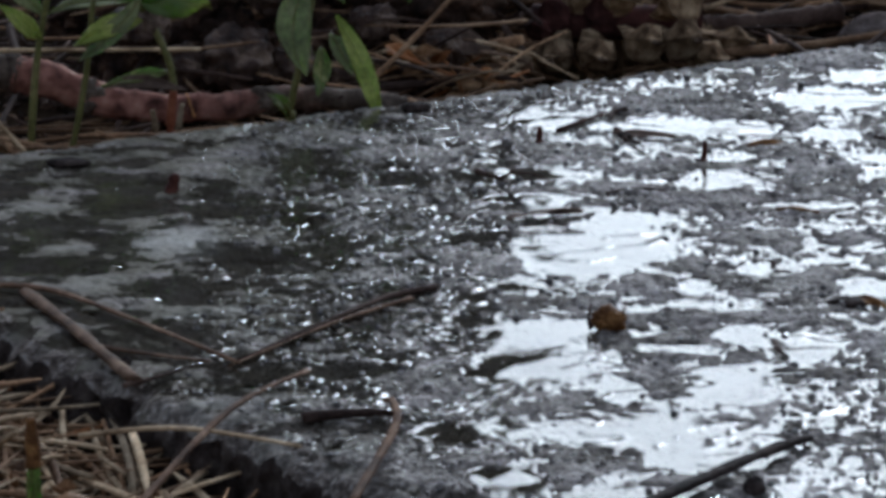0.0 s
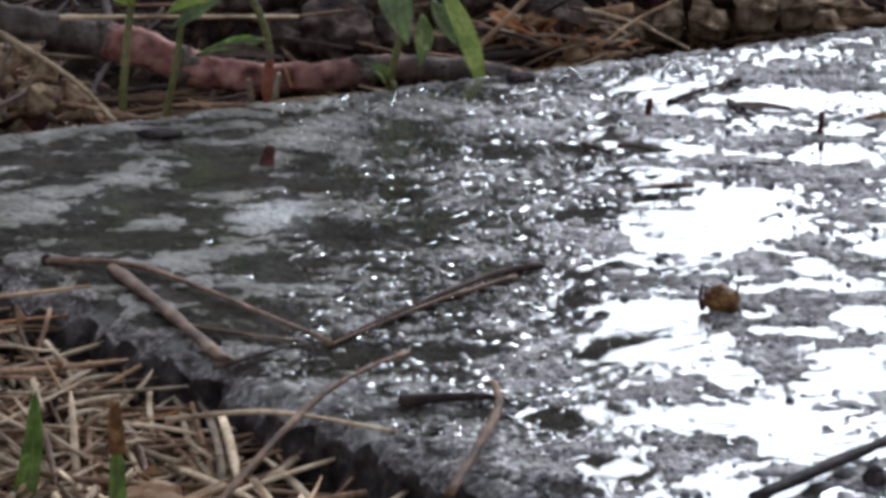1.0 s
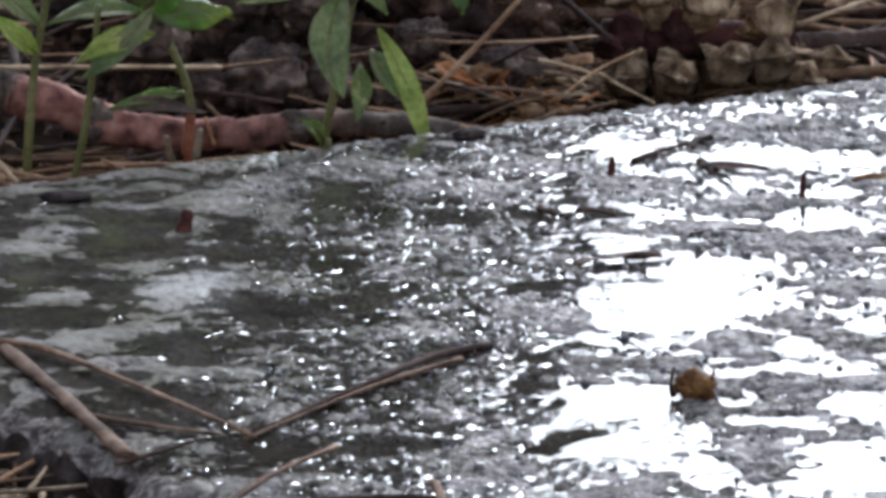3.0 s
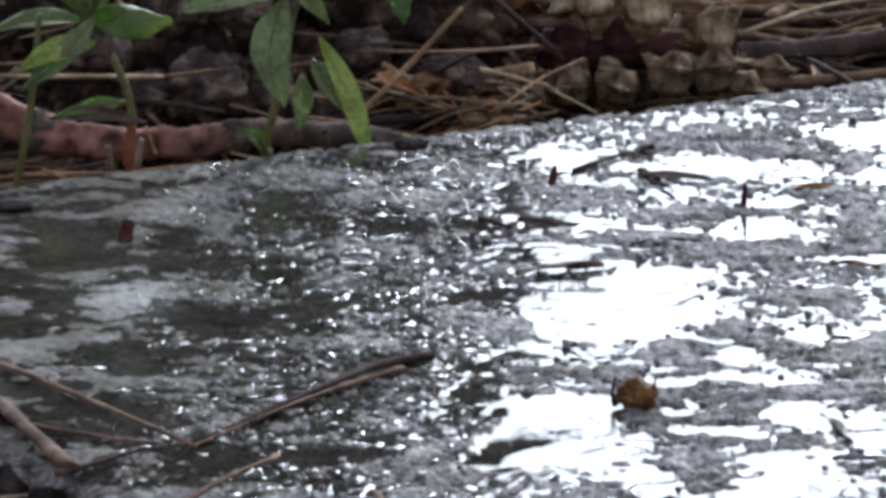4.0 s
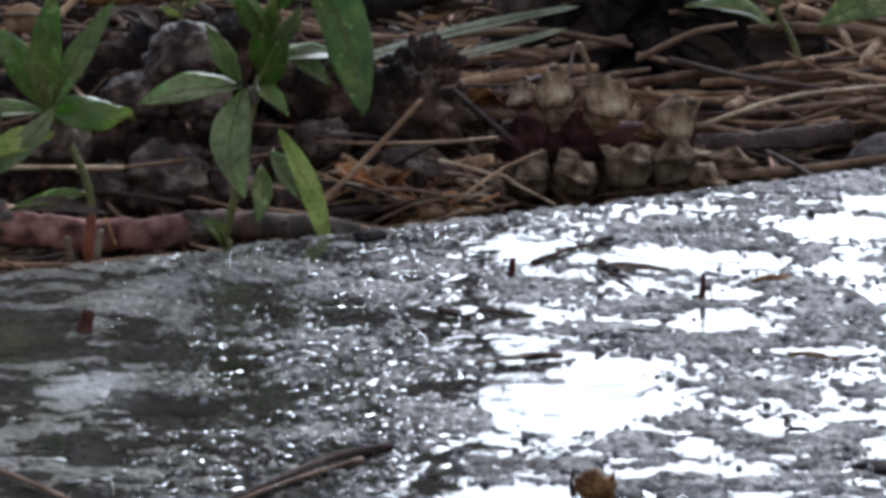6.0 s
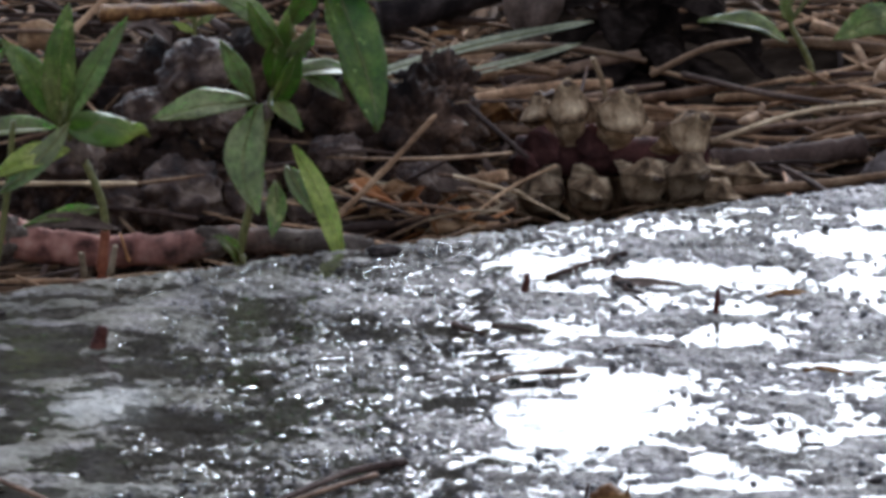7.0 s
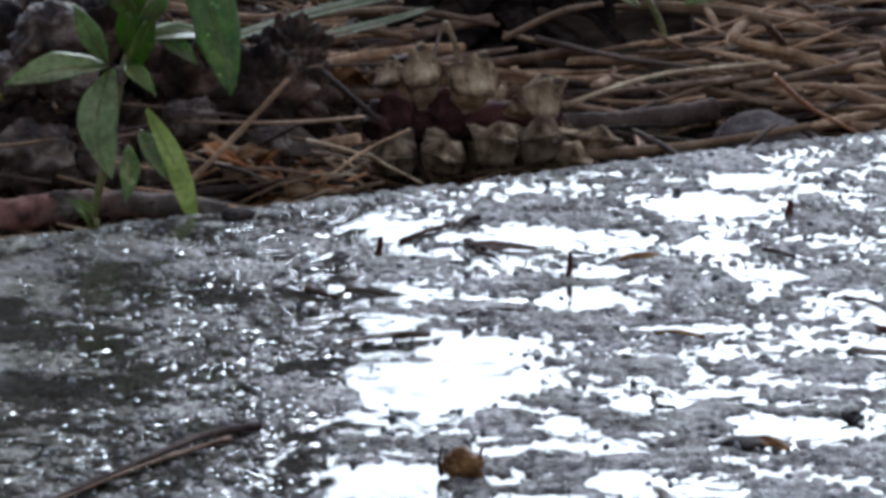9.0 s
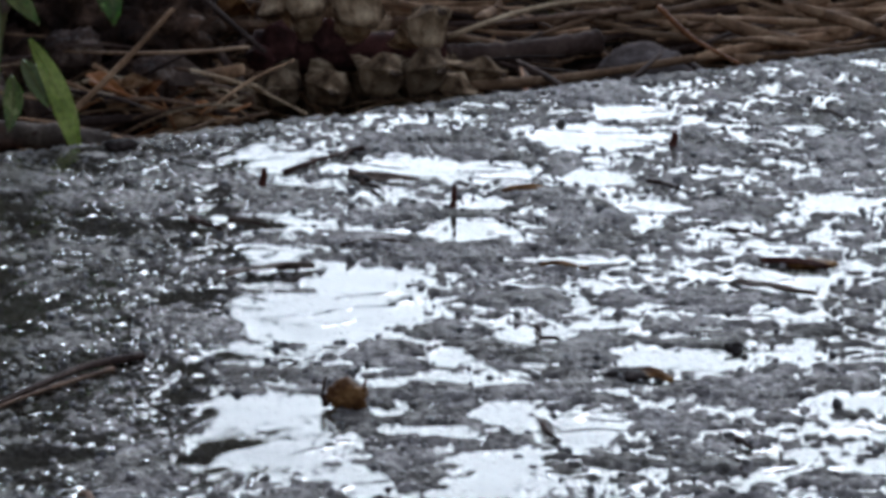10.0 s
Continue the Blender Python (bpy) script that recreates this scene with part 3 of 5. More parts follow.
def slab_height(x, y, grain=1.0):
    """The slab's relief in metres over the level of the water."""
    wx = x + 0.0035 * field(x, y, 0.016, 31) + 0.0012 * field(x, y, 0.006, 33)
    wy = y + 0.0035 * field(x, y, 0.016, 32) + 0.0012 * field(x, y, 0.006, 34)
    h = 0.08 * field(wx, wy, 0.034, 11) + 0.20 * field(wx, wy, 0.017, 12) + 0.42 * field(0.65 * wx, wy, 0.0070, 13)
    # the beds of the pools are worn smoother than the rises
    pool = 0 * x
    for px, py, rx, ry in POOLS_MIDDLE_FAR + POOLS_MIDDLE + POOLS_RIGHT + POOLS_NEAR:
        pool = pool + np.exp(-(((wx - px) / rx) ** 2 + ((wy - py) / ry) ** 2) ** 1.4)
    grain = grain * (1 - 0.5 * np.clip((-0.04 - x) / 0.03, 0, 1)) * (1 - 0.6 * np.clip(1.3 * pool, 0, 1))
    h = h + grain * (0.52 * field(x, y, 0.0036, 14) + 0.46 * field(x, y, 0.0018, 15) + 0.46 * field(x, y, 0.00095, 16)) + 0.04 * np.clip((-0.045 - x) / 0.03, 0, 1) - 0.02
    # crumbs lie thick on the bright side, and towards the far rim the film is thin
    h = h + grain * np.clip((x - 0.005) / 0.03, 0, 1) * (0.50 * field(0.6 * x, y, 0.0040, 17) + 0.62 * field(0.7 * x, y, 0.0019, 18) + 0.02)
    h = h + 0.07 * np.clip((x - 0.07) / 0.03, 0, 1)
    h = h + 0.10 * np.clip((x - 0.05) / 0.04, 0, 1) * np.clip(1 - (far_edge(x) - y) / 0.09, 0, 1)
    for px, py, rx, ry in RISES_MIDDLE_FAR + RISES_MIDDLE + RISES_RIGHT + RISES_NEAR:
        h = h + 0.75 * np.exp(-(((wx - px) / rx) ** 2 + ((wy - py) / ry) ** 2) ** 1.4)
    h = h - pool
    for px, py, rx, ry, k in RISES_LEFT:
        h = h + 0.52 * k * np.exp(-(((wx - px) / rx) ** 2 + ((wy - py) / ry) ** 2))
    for px, py, rx, ry, k in POOLS_LEFT:
        h = h - 0.74 * k * np.exp(-(((wx - px) / rx) ** 2 + ((wy - py) / ry) ** 2))
    return 0.001 * np.where(h > 0, 1.35 * h / (1 + 0.45 * np.abs(h)), 1.4 * h)


def make_slab():
    a = np.concatenate([np.arange(0, 0.43, 0.00055), np.arange(0.43, 0.62, 0.01)])
    b = np.concatenate([np.arange(0, 0.37, 0.00055), np.arange(0.37, 0.56, 0.01)])
    ga, gb = np.meshgrid(a, b)
    # the edges wander and crumble
    ea = 0.0035 * field(gb * 0 + 7, gb, 0.03, 21) + 0.0022 * field(gb * 0 + 2, gb, 0.009, 22) + 0.0012 * field(gb * 0 + 5, gb, 0.003, 24)
    eb = 0.0020 * field(ga, ga * 0 + 9, 0.035, 23) + 0.0008 * field(ga, ga * 0 + 4, 0.008, 25)
    fa, fb = np.exp(-ga / 0.015), np.exp(-gb / 0.012)
    pa, pb = ga + ea * fa, gb + eb * fb
    x = CORNER.x + ALONG.x * pa + DOWN.x * pb
    y = CORNER.y + ALONG.y * pa + DOWN.y * pb
    z = slab_height(x, y)
    # worn, rounded rims
    z = z - 0.0034 * np.exp(-((ga / 0.0034) ** 1.2)) * (1 + 0.8 * field(x, y, 0.006, 26)) - 0.0016 * np.exp(-((gb / 0.0020) ** 1.5))
    flat = slab_height(x, y, 0.4).reshape(-1)
    n, m = len(a), len(b)
    top = np.stack([x, y, z], -1).reshape(-1, 3)
    i = np.arange(n - 1)[None] + n * np.arange(m - 1)[:, None]
    faces = np.stack([i, i + n, i + 1 + n, i + 1], -1).reshape(-1, 4)
    lime = np.zeros(x.shape)
    for px, py, rx, ry, k in LIME:
        lime = np.maximum(lime, k * np.exp(-((((x + 0.003 * field(x, y, 0.012, 45) - px) / (1.25 * rx)) ** 2 + ((y + 0.003 * field(x, y, 0.012, 46) - py) / (1.25 * ry)) ** 2) ** 3)) * np.clip(0.8 + 0.7 * field(x, y, 0.008, 41), 0, 1))
    lime = lime.reshape(-1)
    # skirts: rows that go down the four sides
    rim = np.concatenate([np.arange(n), n - 1 + n * np.arange(1, m), (m - 1) * n + np.arange(n - 2, -1, -1), n * np.arange(m - 2, 0, -1)])
    verts, rows, base = [top], [rim], len(top)
    run = np.concatenate([[0], np.cumsum(np.hypot(*np.diff(top[rim][:, :2], axis=0).T))])
    mid = top[:, :2].mean(0)
    for depth in (0.0012, 0.0025, 0.004, 0.0055, 0.007, 0.0085, 0.010, 0.012, 0.0145, 0.017, 0.05):
        r = top[rim].copy()
        out = r[:, :2] - mid
        out = out / np.hypot(*out.T)[:, None]
        deep = run * 0 + depth
        wob = 0.0022 * field(run, deep, 0.010, 27) + 0.0016 * field(run, deep * 1.3, 0.0045, 28) + 0.0009 * field(run, deep * 1.5, 0.0022, 29) + 0.0012 * (1 - math.exp(-depth / 0.003))
        r[:, :2] += out * wob[:, None]
        r[:, 2] -= depth + 0.0008 * field(run, deep, 0.003, 30)
        verts.append(r)
        rows.append(base + np.arange(len(rim)))
        base += len(rim)
    skirt = []
    for p, q in zip(rows, rows[1:]):
        p2, q2 = np.roll(p, -1), np.roll(q, -1)
        skirt.append(np.stack([p, p2, q2, q], -1))
    verts = np.concatenate(verts)
    faces = np.concatenate([faces] + skirt)
    me = bpy.data.meshes.new("concrete_slab")
    me.vertices.add(len(verts))
    me.vertices.foreach_set("co", verts.ravel())
    me.loops.add(faces.size)
    me.loops.foreach_set("vertex_index", faces.ravel().astype(np.int32))
    me.polygons.add(len(faces))
    me.polygons.foreach_set("loop_start", np.arange(0, faces.size, 4, dtype=np.int32))
    me.polygons.foreach_set("use_smooth", np.ones(len(faces), dtype=bool))
    me.update(calc_edges=True)
    me.validate()
    at = me.attributes.new("lime", "FLOAT", "POINT")
    at.data.foreach_set("value", np.concatenate([lime, np.zeros(len(verts) - len(lime))]).astype(np.float32))
    # silt settles where water stands
    silt = np.clip(-flat / 0.0007, 0, 1) * np.clip((ga.reshape(-1) - 0.008) / 0.01, 0, 1) * np.clip(0.85 + 0.9 * field(top[:, 0], top[:, 1], 0.015, 43), 0, 1)
    # the side by the plants is coloured darker and browner where no water stands
    plant_side = (0.92 * np.clip((-0.008 - x) / 0.035, 0, 1) * np.clip(0.8 + 0.8 * field(x, y, 0.010, 44), 0, 1)).reshape(-1) * np.clip(1 + flat / 0.0006, 0, 1)
    at = me.attributes.new("plant_side", "FLOAT", "POINT")
    at.data.foreach_set("value", np.concatenate([plant_side, np.zeros(len(verts) - len(plant_side))]).astype(np.float32))
    # soil splashed up over the near rim
    stain = np.clip(1.15 - ga / 0.0105 + 1.3 * field(x, y, 0.007, 47) + 0.7 * field(x, y, 0.0022, 48), 0, 1).reshape(-1) * (ga.reshape(-1) < 0.026)
    at = me.attributes.new("stain", "FLOAT", "POINT")
    at.data.foreach_set("value", np.concatenate([stain, np.ones(len(verts) - len(stain))]).astype(np.float32))
    # the side away from the plants is the wetter one
    wet = np.clip(0.10 + (x + 0.062 + 0.02 * field(x, y, 0.02, 49)) / 0.08, 0.10, 0.75).reshape(-1)
    at = me.attributes.new("wet", "FLOAT", "POINT")
    at.data.foreach_set("value", np.concatenate([wet, np.zeros(len(verts) - len(wet))]).astype(np.float32))
    deep = np.clip((-flat - 0.0010) / 0.0006, 0, 1)
    at = me.attributes.new("deep", "FLOAT", "POINT")
    at.data.foreach_set("value", np.concatenate([deep, np.zeros(len(verts) - len(deep))]).astype(np.float32))
    at = me.attributes.new("silt", "FLOAT", "POINT")
    at.data.foreach_set("value", np.concatenate([silt, np.zeros(len(verts) - len(silt))]).astype(np.float32))
    me.materials.append(CONCRETE)
    me.materials.append(STAINED)
    me.polygons.foreach_set("material_index", np.concatenate([np.zeros((n - 1) * (m - 1), np.int32), np.ones(len(faces) - (n - 1) * (m - 1), np.int32)]))
    tagged(new("concrete_slab", me), "wet weathered grey concrete slab with crumbled rim", "concrete slab")


# scraps that float on the film: both ends, and width or radius
FLAKES = [
    ((0.0344, 0.0253), (0.0499, 0.0198), 0.0026),
    ((0.0075, -0.0646), (0.025, -0.0571), 0.0042),
    ((0.0664, 0.009), (0.0768, 0.0122), 0.0022),
    ((0.1143, -0.0527), (0.1276, -0.0594), 0.0024),
    ((0.1078, -0.07), (0.122, -0.0815), 0.0036),
    ((0.0798, -0.1378), (0.0877, -0.145), 0.003),
    ((0.0698, -0.0562), (0.0793, -0.06), 0.0018),
    ((0.0996, -0.1243), (0.1038, -0.1218), 0.004),
]
FRAGMENTS = [
    ((0.0351, 0.0309), (0.0374, 0.0187), 0.0007),
    ((0.0368, 0.0177), (0.0415, 0.0079), 0.0004),
    ((0.0005, -0.014), (0.0067, -0.0231), 0.0008),
    ((0.0084, -0.0155), (0.0163, -0.0206), 0.0004),
    ((0.0208, 0.0298), (0.0342, 0.049), 0.0007),
    ((0.031, -0.0385), (0.0466, -0.036), 0.0005),
    ((0.0657, -0.104), (0.0662, -0.1124), 0.0004),
    ((0.0661, -0.1128), (0.0692, -0.1141), 0.0004),
    ((0.0622, -0.1721), (0.0643, -0.1836), 0.0005),
    ((0.0943, -0.1836), (0.0969, -0.1901), 0.0005),
    ((0.0922, -0.196), (0.0935, -0.2022), 0.0004),
    ((0.0982, 0.0213), (0.1047, 0.0136), 0.0006),
    ((0.111, -0.0242), (0.1177, -0.0307), 0.0004),
    ((0.1441, 0.0957), (0.1496, 0.0857), 0.0004),
    ((0.0387, 0.0531), (0.034, 0.0416), 0.0009),
]


def make_water_film():
    a = np.concatenate([np.arange(0.004, 0.43, 0.0009), np.arange(0.43, 0.60, 0.01)])
    b = np.concatenate([np.arange(0.003, 0.37, 0.0009), np.arange(0.37, 0.54, 0.01)])
    ga, gb = np.meshgrid(a, b)
    x, y = CORNER.x + ALONG.x * ga + DOWN.x * gb, CORNER.y + ALONG.y * ga + DOWN.y * gb
    # the film swells a little round whatever stands out of it
    h = slab_height(x, y, 0.25)
    z = 0.00010 + 0.00016 * np.exp(-np.abs(h) / 0.00030) + 0.00020 * field(x, y, 0.035, 51) + 0.00010 * field(x, y, 0.012, 52)
    # and sags under the scraps that float on it
    for p, q, w in FLAKES + FRAGMENTS:
        ux, uy = q[0] - p[0], q[1] - p[1]
        u = np.clip(((x - p[0]) * ux + (y - p[1]) * uy) / (ux * ux + uy * uy), 0, 1)
        z = z - 0.00022 * np.exp(-((x - p[0] - u * ux) ** 2 + (y - p[1] - u * uy) ** 2) / 0.0024 ** 2)
    edge = np.minimum(ga - 0.004, gb - 0.003)
    z = z - 0.0006 * np.exp(-edge / 0.004)
    n, m = len(a), len(b)
    i = np.arange(n - 1)[None] + n * np.arange(m - 1)[:, None]
    faces = np.stack([i, i + n, i + 1 + n, i + 1], -1).reshape(-1, 4)
    ob = new("water", mesh_of("water", np.stack([x, y, z], -1).reshape(-1, 3).tolist(), faces.tolist(), WATER))
    at = ob.data.attributes.new("thin", "FLOAT", "POINT")
    at.data.foreach_set("value", np.clip(1 + h / 0.0006, 0, 1).reshape(-1).astype(np.float32))
    at = ob.data.attributes.new("ripple", "FLOAT", "POINT")
    at.data.foreach_set("value", (np.clip((x - 0.012) / 0.02, 0, 1) * np.clip(-h / 0.0003, 0, 1)).reshape(-1).astype(np.float32))
    tagged(ob, "thin film of rain water standing on the slab", "water", kind="structure")


def make_beads():
    """Small beads of water that stand on the rough concrete, most of them round the pools."""
    gen, rng = np.random.default_rng(9), random.Random(9)
    x, y = np.minimum(gen.normal(-0.020, 0.025, 30000), gen.normal(0.03, 0.015, 30000)), gen.uniform(-0.25, 0.10, 30000)
    near = 0.12 + np.exp(-(slab_height(x, y, 0.3) / 0.0004) ** 2)
    keep = (y < far_edge(x) - 0.006) & (y > near_edge(x) + 0.01) & (gen.random(30000) < 1.2 + 2.2 * field(x, y, 0.02, 61)) & (gen.random(30000) < near)
    x, y = x[keep][:3600], y[keep][:3600]
    level = np.maximum(slab_height(x, y), 0.0)
    verts, faces, n = [], [], 10
    for px, py, pz in zip(x.tolist(), y.tolist(), level.tolist()):
        r = min(0.0004 + rng.expovariate(1 / 0.00042), 0.0026)
        z, o = pz - 0.1 * r, len(verts)
        ax, ay, tn = r * rng.uniform(0.9, 1.6), r * rng.uniform(0.8, 1.2), rng.uniform(0, 3)
        for lat in range(4):
            e = lat / 4 * math.pi / 2
            for q in range(n):
                t = 2 * math.pi * q / n
                u, v = ax * math.cos(e) * math.cos(t), ay * math.cos(e) * math.sin(t)
                verts.append((px + u * math.cos(tn) - v * math.sin(tn), py + u * math.sin(tn) + v * math.cos(tn), z + 0.26 * r * math.sin(e)))
        verts.append((px, py, z + 0.26 * r))
        for lat in range(3):
            for q in range(n):
                t = (q + 1) % n
                faces.append((o + lat * n + q, o + lat * n + t, o + (lat + 1) * n + t, o + (lat + 1) * n + q))
        for q in range(n):
            faces.append((o + 3 * n + q, o + 3 * n + (q + 1) % n, o + 4 * n))
    tagged(new("water_beads", mesh_of("water_beads", verts, faces, WATER)), "small clear beads of water on the slab", "water drops", kind="stuff")


def make_grit():
    """Wet sand and crumbs of cement on the rises and along the water's edge."""
    gen = np.random.default_rng(19)
    x, y = gen.uniform(-0.06, 0.17, 40000), gen.uniform(-0.29, 0.17, 40000)
    h = slab_height(x, y, 0.6)
    keep = (y < far_edge(x) - 0.006) & (y > near_edge(x) + 0.01) & (gen.random(40000) < 0.25 + (x + 0.06) / 0.08) & (gen.random(40000) < np.exp(-((h - 0.00015) / 0.0004) ** 2))
    x, y, h = x[keep][:6000], y[keep][:6000], h[keep][:6000]
    k = len(x)
    r = 0.00028 + np.minimum(gen.exponential(0.00022, k), 0.0009)
    corner = np.array([(1, 0, 0), (-1, 0, 0), (0, 0.9, 0), (0, -0.9, 0), (0, 0, 0.8), (0, 0, -0.8)])
    # turn each grain about two axes
    a, b = gen.uniform(0, 6.28, (2, k))
    ca, sa, cb, sb = np.cos(a), np.sin(a), np.cos(b), np.sin(b)
    px, py, pz = (corner[None, :, i] * r[:, None] * gen.uniform(0.7, 1.35, (k, 6)) for i in range(3))
    qx, qy = px * ca[:, None] - py * sa[:, None], px * sa[:, None] + py * ca[:, None]
    wy, wz = qy * cb[:, None] - pz * sb[:, None], qy * sb[:, None] + pz * cb[:, None]
    verts = np.stack([x[:, None] + qx, y[:, None] + wy, (np.maximum(h, 0) + 0.3 * r)[:, None] + wz], -1).reshape(-1, 3)
    side = np.array([(0, 2, 4), (2, 1, 4), (1, 3, 4), (3, 0, 4), (2, 0, 5), (1, 2, 5), (3, 1, 5), (0, 3, 5)])
    faces = (6 * np.arange(k)[:, None, None] + side[None]).reshape(-1, 3)
    tagged(new("grit", mesh_of("grit", verts.tolist(), faces.tolist(), GRIT)), "wet grey grit and cement crumbs on the slab", "grit", kind="stuff")


make_ground()
make_slab()
make_grit()
make_water_film()
make_beads()


# ---- a trunk added out of view to darken part of the reflection ----
def make_trunk():
    trunk = thing("added_trunk", (-0.272, 2.6, -0.03), "added broken trunk with dark furrowed bark, out of view, for the dark reflection", "tree trunk")
    rings, sides = 40, 64
    verts, faces = [], []
    for k in range(rings):
        f = k / (rings - 1)
        for s in range(sides):
            t = 2 * math.pi * s / sides
            jag = 0.12 * noise.noise(Vector((math.cos(t) * 2.2, math.sin(t) * 2.2, 3.3))) + 0.07 * noise.noise(Vector((math.cos(t) * 8, math.sin(t) * 8, 1.3)))
            z = (TRUNK_HIGH + jag) * f ** 1.2
            r = 0.40 - 0.035 * z + 0.12 * math.exp(-z / 0.15)
            w = 1 + 0.03 * noise.noise(Vector((math.cos(t) * 4, math.sin(t) * 4, z * 1.2))) + 0.03 * noise.noise(Vector((math.cos(t) * 11, math.sin(t) * 11, z * 4)))
            verts.append((r * w * math.cos(t) - 0.09 * z, r * w * math.sin(t), z))
    for k in range(rings - 1):
        for s in range(sides):
            t = (s + 1) % sides
            faces.append((k * sides + s, k * sides + t, (k + 1) * sides + t, (k + 1) * sides + s))
    part("bark", mesh_of("bark", verts, faces, PINE_BARK), trunk, "dark furrowed pine bark")
    top = verts[-sides:]
    inner = [(0.86 * x - 0.017, 0.86 * y, TRUNK_HIGH - 0.16 + 0.5 * (z - TRUNK_HIGH) + 0.05 * noise.noise(Vector((x * 9, y * 9, 0)))) for x, y, z in top]
    heart = [(-0.12, 0, TRUNK_HIGH - 0.22)]
    wood = [(s, (s + 1) % sides, sides + (s + 1) % sides, sides + s) for s in range(sides)] + [(sides + s, sides + (s + 1) % sides, 2 * sides) for s in range(sides)]
    part("broken_wood", mesh_of("broken_wood", [Vector(p) for p in top + inner + heart], wood, WOOD), trunk, "splintered brown wood of the broken top")


TRUNK_HIGH = 1.35
make_trunk()


# ---- woods added at the horizon, out of view, to darken the water's ripples ----
def make_woods():
    """Unseen far conifers all round, low over the horizon: tiers of drooping boughs on a stem."""
    rng = random.Random(31)
    verts, faces = [], []
    for k in range(420):
        t, d = 2 * math.pi * (k + rng.random()) / 420, rng.uniform(38, 60)
        high = d * rng.uniform(0.09, 0.155)
        o, wide = Vector((d * math.sin(t), d * math.cos(t), -0.1)), high * rng.uniform(0.16, 0.26)
        n0 = len(verts)
        v, f = tube([o, o + Vector((0, 0, high * 0.95))], [high * 0.02, high * 0.006], 5)
        verts += v
        faces += [tuple(q + n0 for q in g) for g in f]
        for tier in range(9):
            z = high * (0.10 + 0.10 * tier)
            r, n0 = wide * (1 - tier / 9.5), len(verts)
            verts.append(o + Vector((0, 0, z + high * 0.14)))
            for q in range(12):
                a, w = 2 * math.pi * q / 12, r * rng.uniform(0.45, 1.15)
                verts.append(o + Vector((w * math.cos(a), w * math.sin(a), z - high * rng.uniform(0, 0.05))))
            faces += [(n0, n0 + 1 + q, n0 + 1 + (q + 1) % 12) for q in range(12)]
    tagged(new("far_woods", mesh_of("far_woods", verts, faces, FAR_GREEN, False)), "added dark conifer woods far off, out of view, for the reflections", "woods", kind="stuff")


make_woods()


# ---- needle litter ----
def needle_geo(at, yaw, length, radius, pitch=0.0, bend=0.0, sides=5, n=6, sag=0.0):
    d = Vector((math.cos(yaw) * math.cos(pitch), math.sin(yaw) * math.cos(pitch), math.sin(pitch)))
    side = Vector((-math.sin(yaw), math.cos(yaw), 0))
    pts = []
    for i in range(n):
        u = i / (n - 1) - 0.5
        pts.append(Vector(at) + d * (u * length) + side * (bend * length * (u * u - 0.1)) + Vector((0, 0, -sag * length * u * u)))
    rad = [radius * k for k in ([0.85] + [1.0] * (n - 3) + [0.8, 0.3])]
    return tube(pts, rad, sides, 0.55)


def scatter(name, count, place, yaws, mat, label, seed, lengths=(0.045, 0.08), radii=(0.0006, 0.0010), lift=0.012, tilt=0.10):
    rng = random.Random(seed)
    verts, faces = [], []
    made = 0
    while made < count:
        spot = place(rng)
        if spot is None:
            continue
        x, y = spot
        layer = rng.random()
        z = float(ground_height(np.array([x]), np.array([y]))[0]) + 0.001 + lift * layer
        v, f = needle_geo((x, y, z), yaws(rng), rng.uniform(*lengths) * (0.5 if rng.random() < 0.25 else 1), rng.uniform(*radii), rng.gauss(0, tilt), rng.gauss(0, 0.16), sag=rng.gauss(0.05, 0.10))
        o = len(verts)
        verts += v
        faces += [tuple(k + o for k in q) for q in f]
        made += 1
    ob = new(name, mesh_of(name, verts, faces, mat))
    tagged(ob, label, "pine needles", kind="stuff")


def in_hollow(x, y):
    return ((x - 0.062) / 0.062) ** 2 + ((y - 0.375) / 0.098) ** 2 < 1


def by_cone(x, y):
    return -0.006 < x < 0.086 and y < 0.232 or 0.05 < x < 0.15 and y < 0.245


def behind(rng):
    x, y = rng.uniform(-0.26, 0.30), rng.uniform(-0.05, 0.75)
    return (x, y) if y > far_edge(x) + 0.028 and not in_hollow(x, y) else None


def behind_right(rng):
    x, y = rng.uniform(-0.0, 0.30), rng.uniform(0.1, 0.5)
    return (x, y) if y > far_edge(x) + 0.03 and not in_hollow(x, y) and not by_cone(x, y) else None


def in_front(rng):
    x, y = rng.uniform(-0.26, 0.0), rng.uniform(-0.36, -0.04)
    return (x, y) if y < near_edge(x) - 0.005 - 0.018 * rng.random() else None


def lying(rng):
    return rng.gauss(0.12, 0.70) + (math.pi if rng.random() < 0.5 else 0)


def any_way(rng):
    return rng.uniform(0, 2 * math.pi)


def slanted(rng):
    return (rng.gauss(-1.25, 0.25) if rng.random() < 0.65 else rng.gauss(0.8, 0.5)) + (math.pi if rng.random() < 0.5 else 0)


scatter("needle_litter", 1100, behind, any_way, NEEDLE, "brown dry pine needles matted on the soil", 1, radii=(0.0007, 0.0012))
scatter("needle_litter", 330, behind_right, lying, NEEDLE, "tan pine needles lying side by side behind the slab", 2, lift=0.022, radii=(0.0010, 0.0019), tilt=0.16)
scatter("needle_litter", 700, behind, any_way, NEEDLE_DARK, "dark wet pine needles in the litter", 3, radii=(0.0008, 0.0014), lift=0.020, tilt=0.18)
scatter("needle_litter", 1900, in_front, slanted, NEEDLE_PALE, "bleached straw-coloured pine needles heaped against the slab", 4, lift=0.010, lengths=(0.02, 0.05), radii=(0.0006, 0.0011), tilt=0.16)
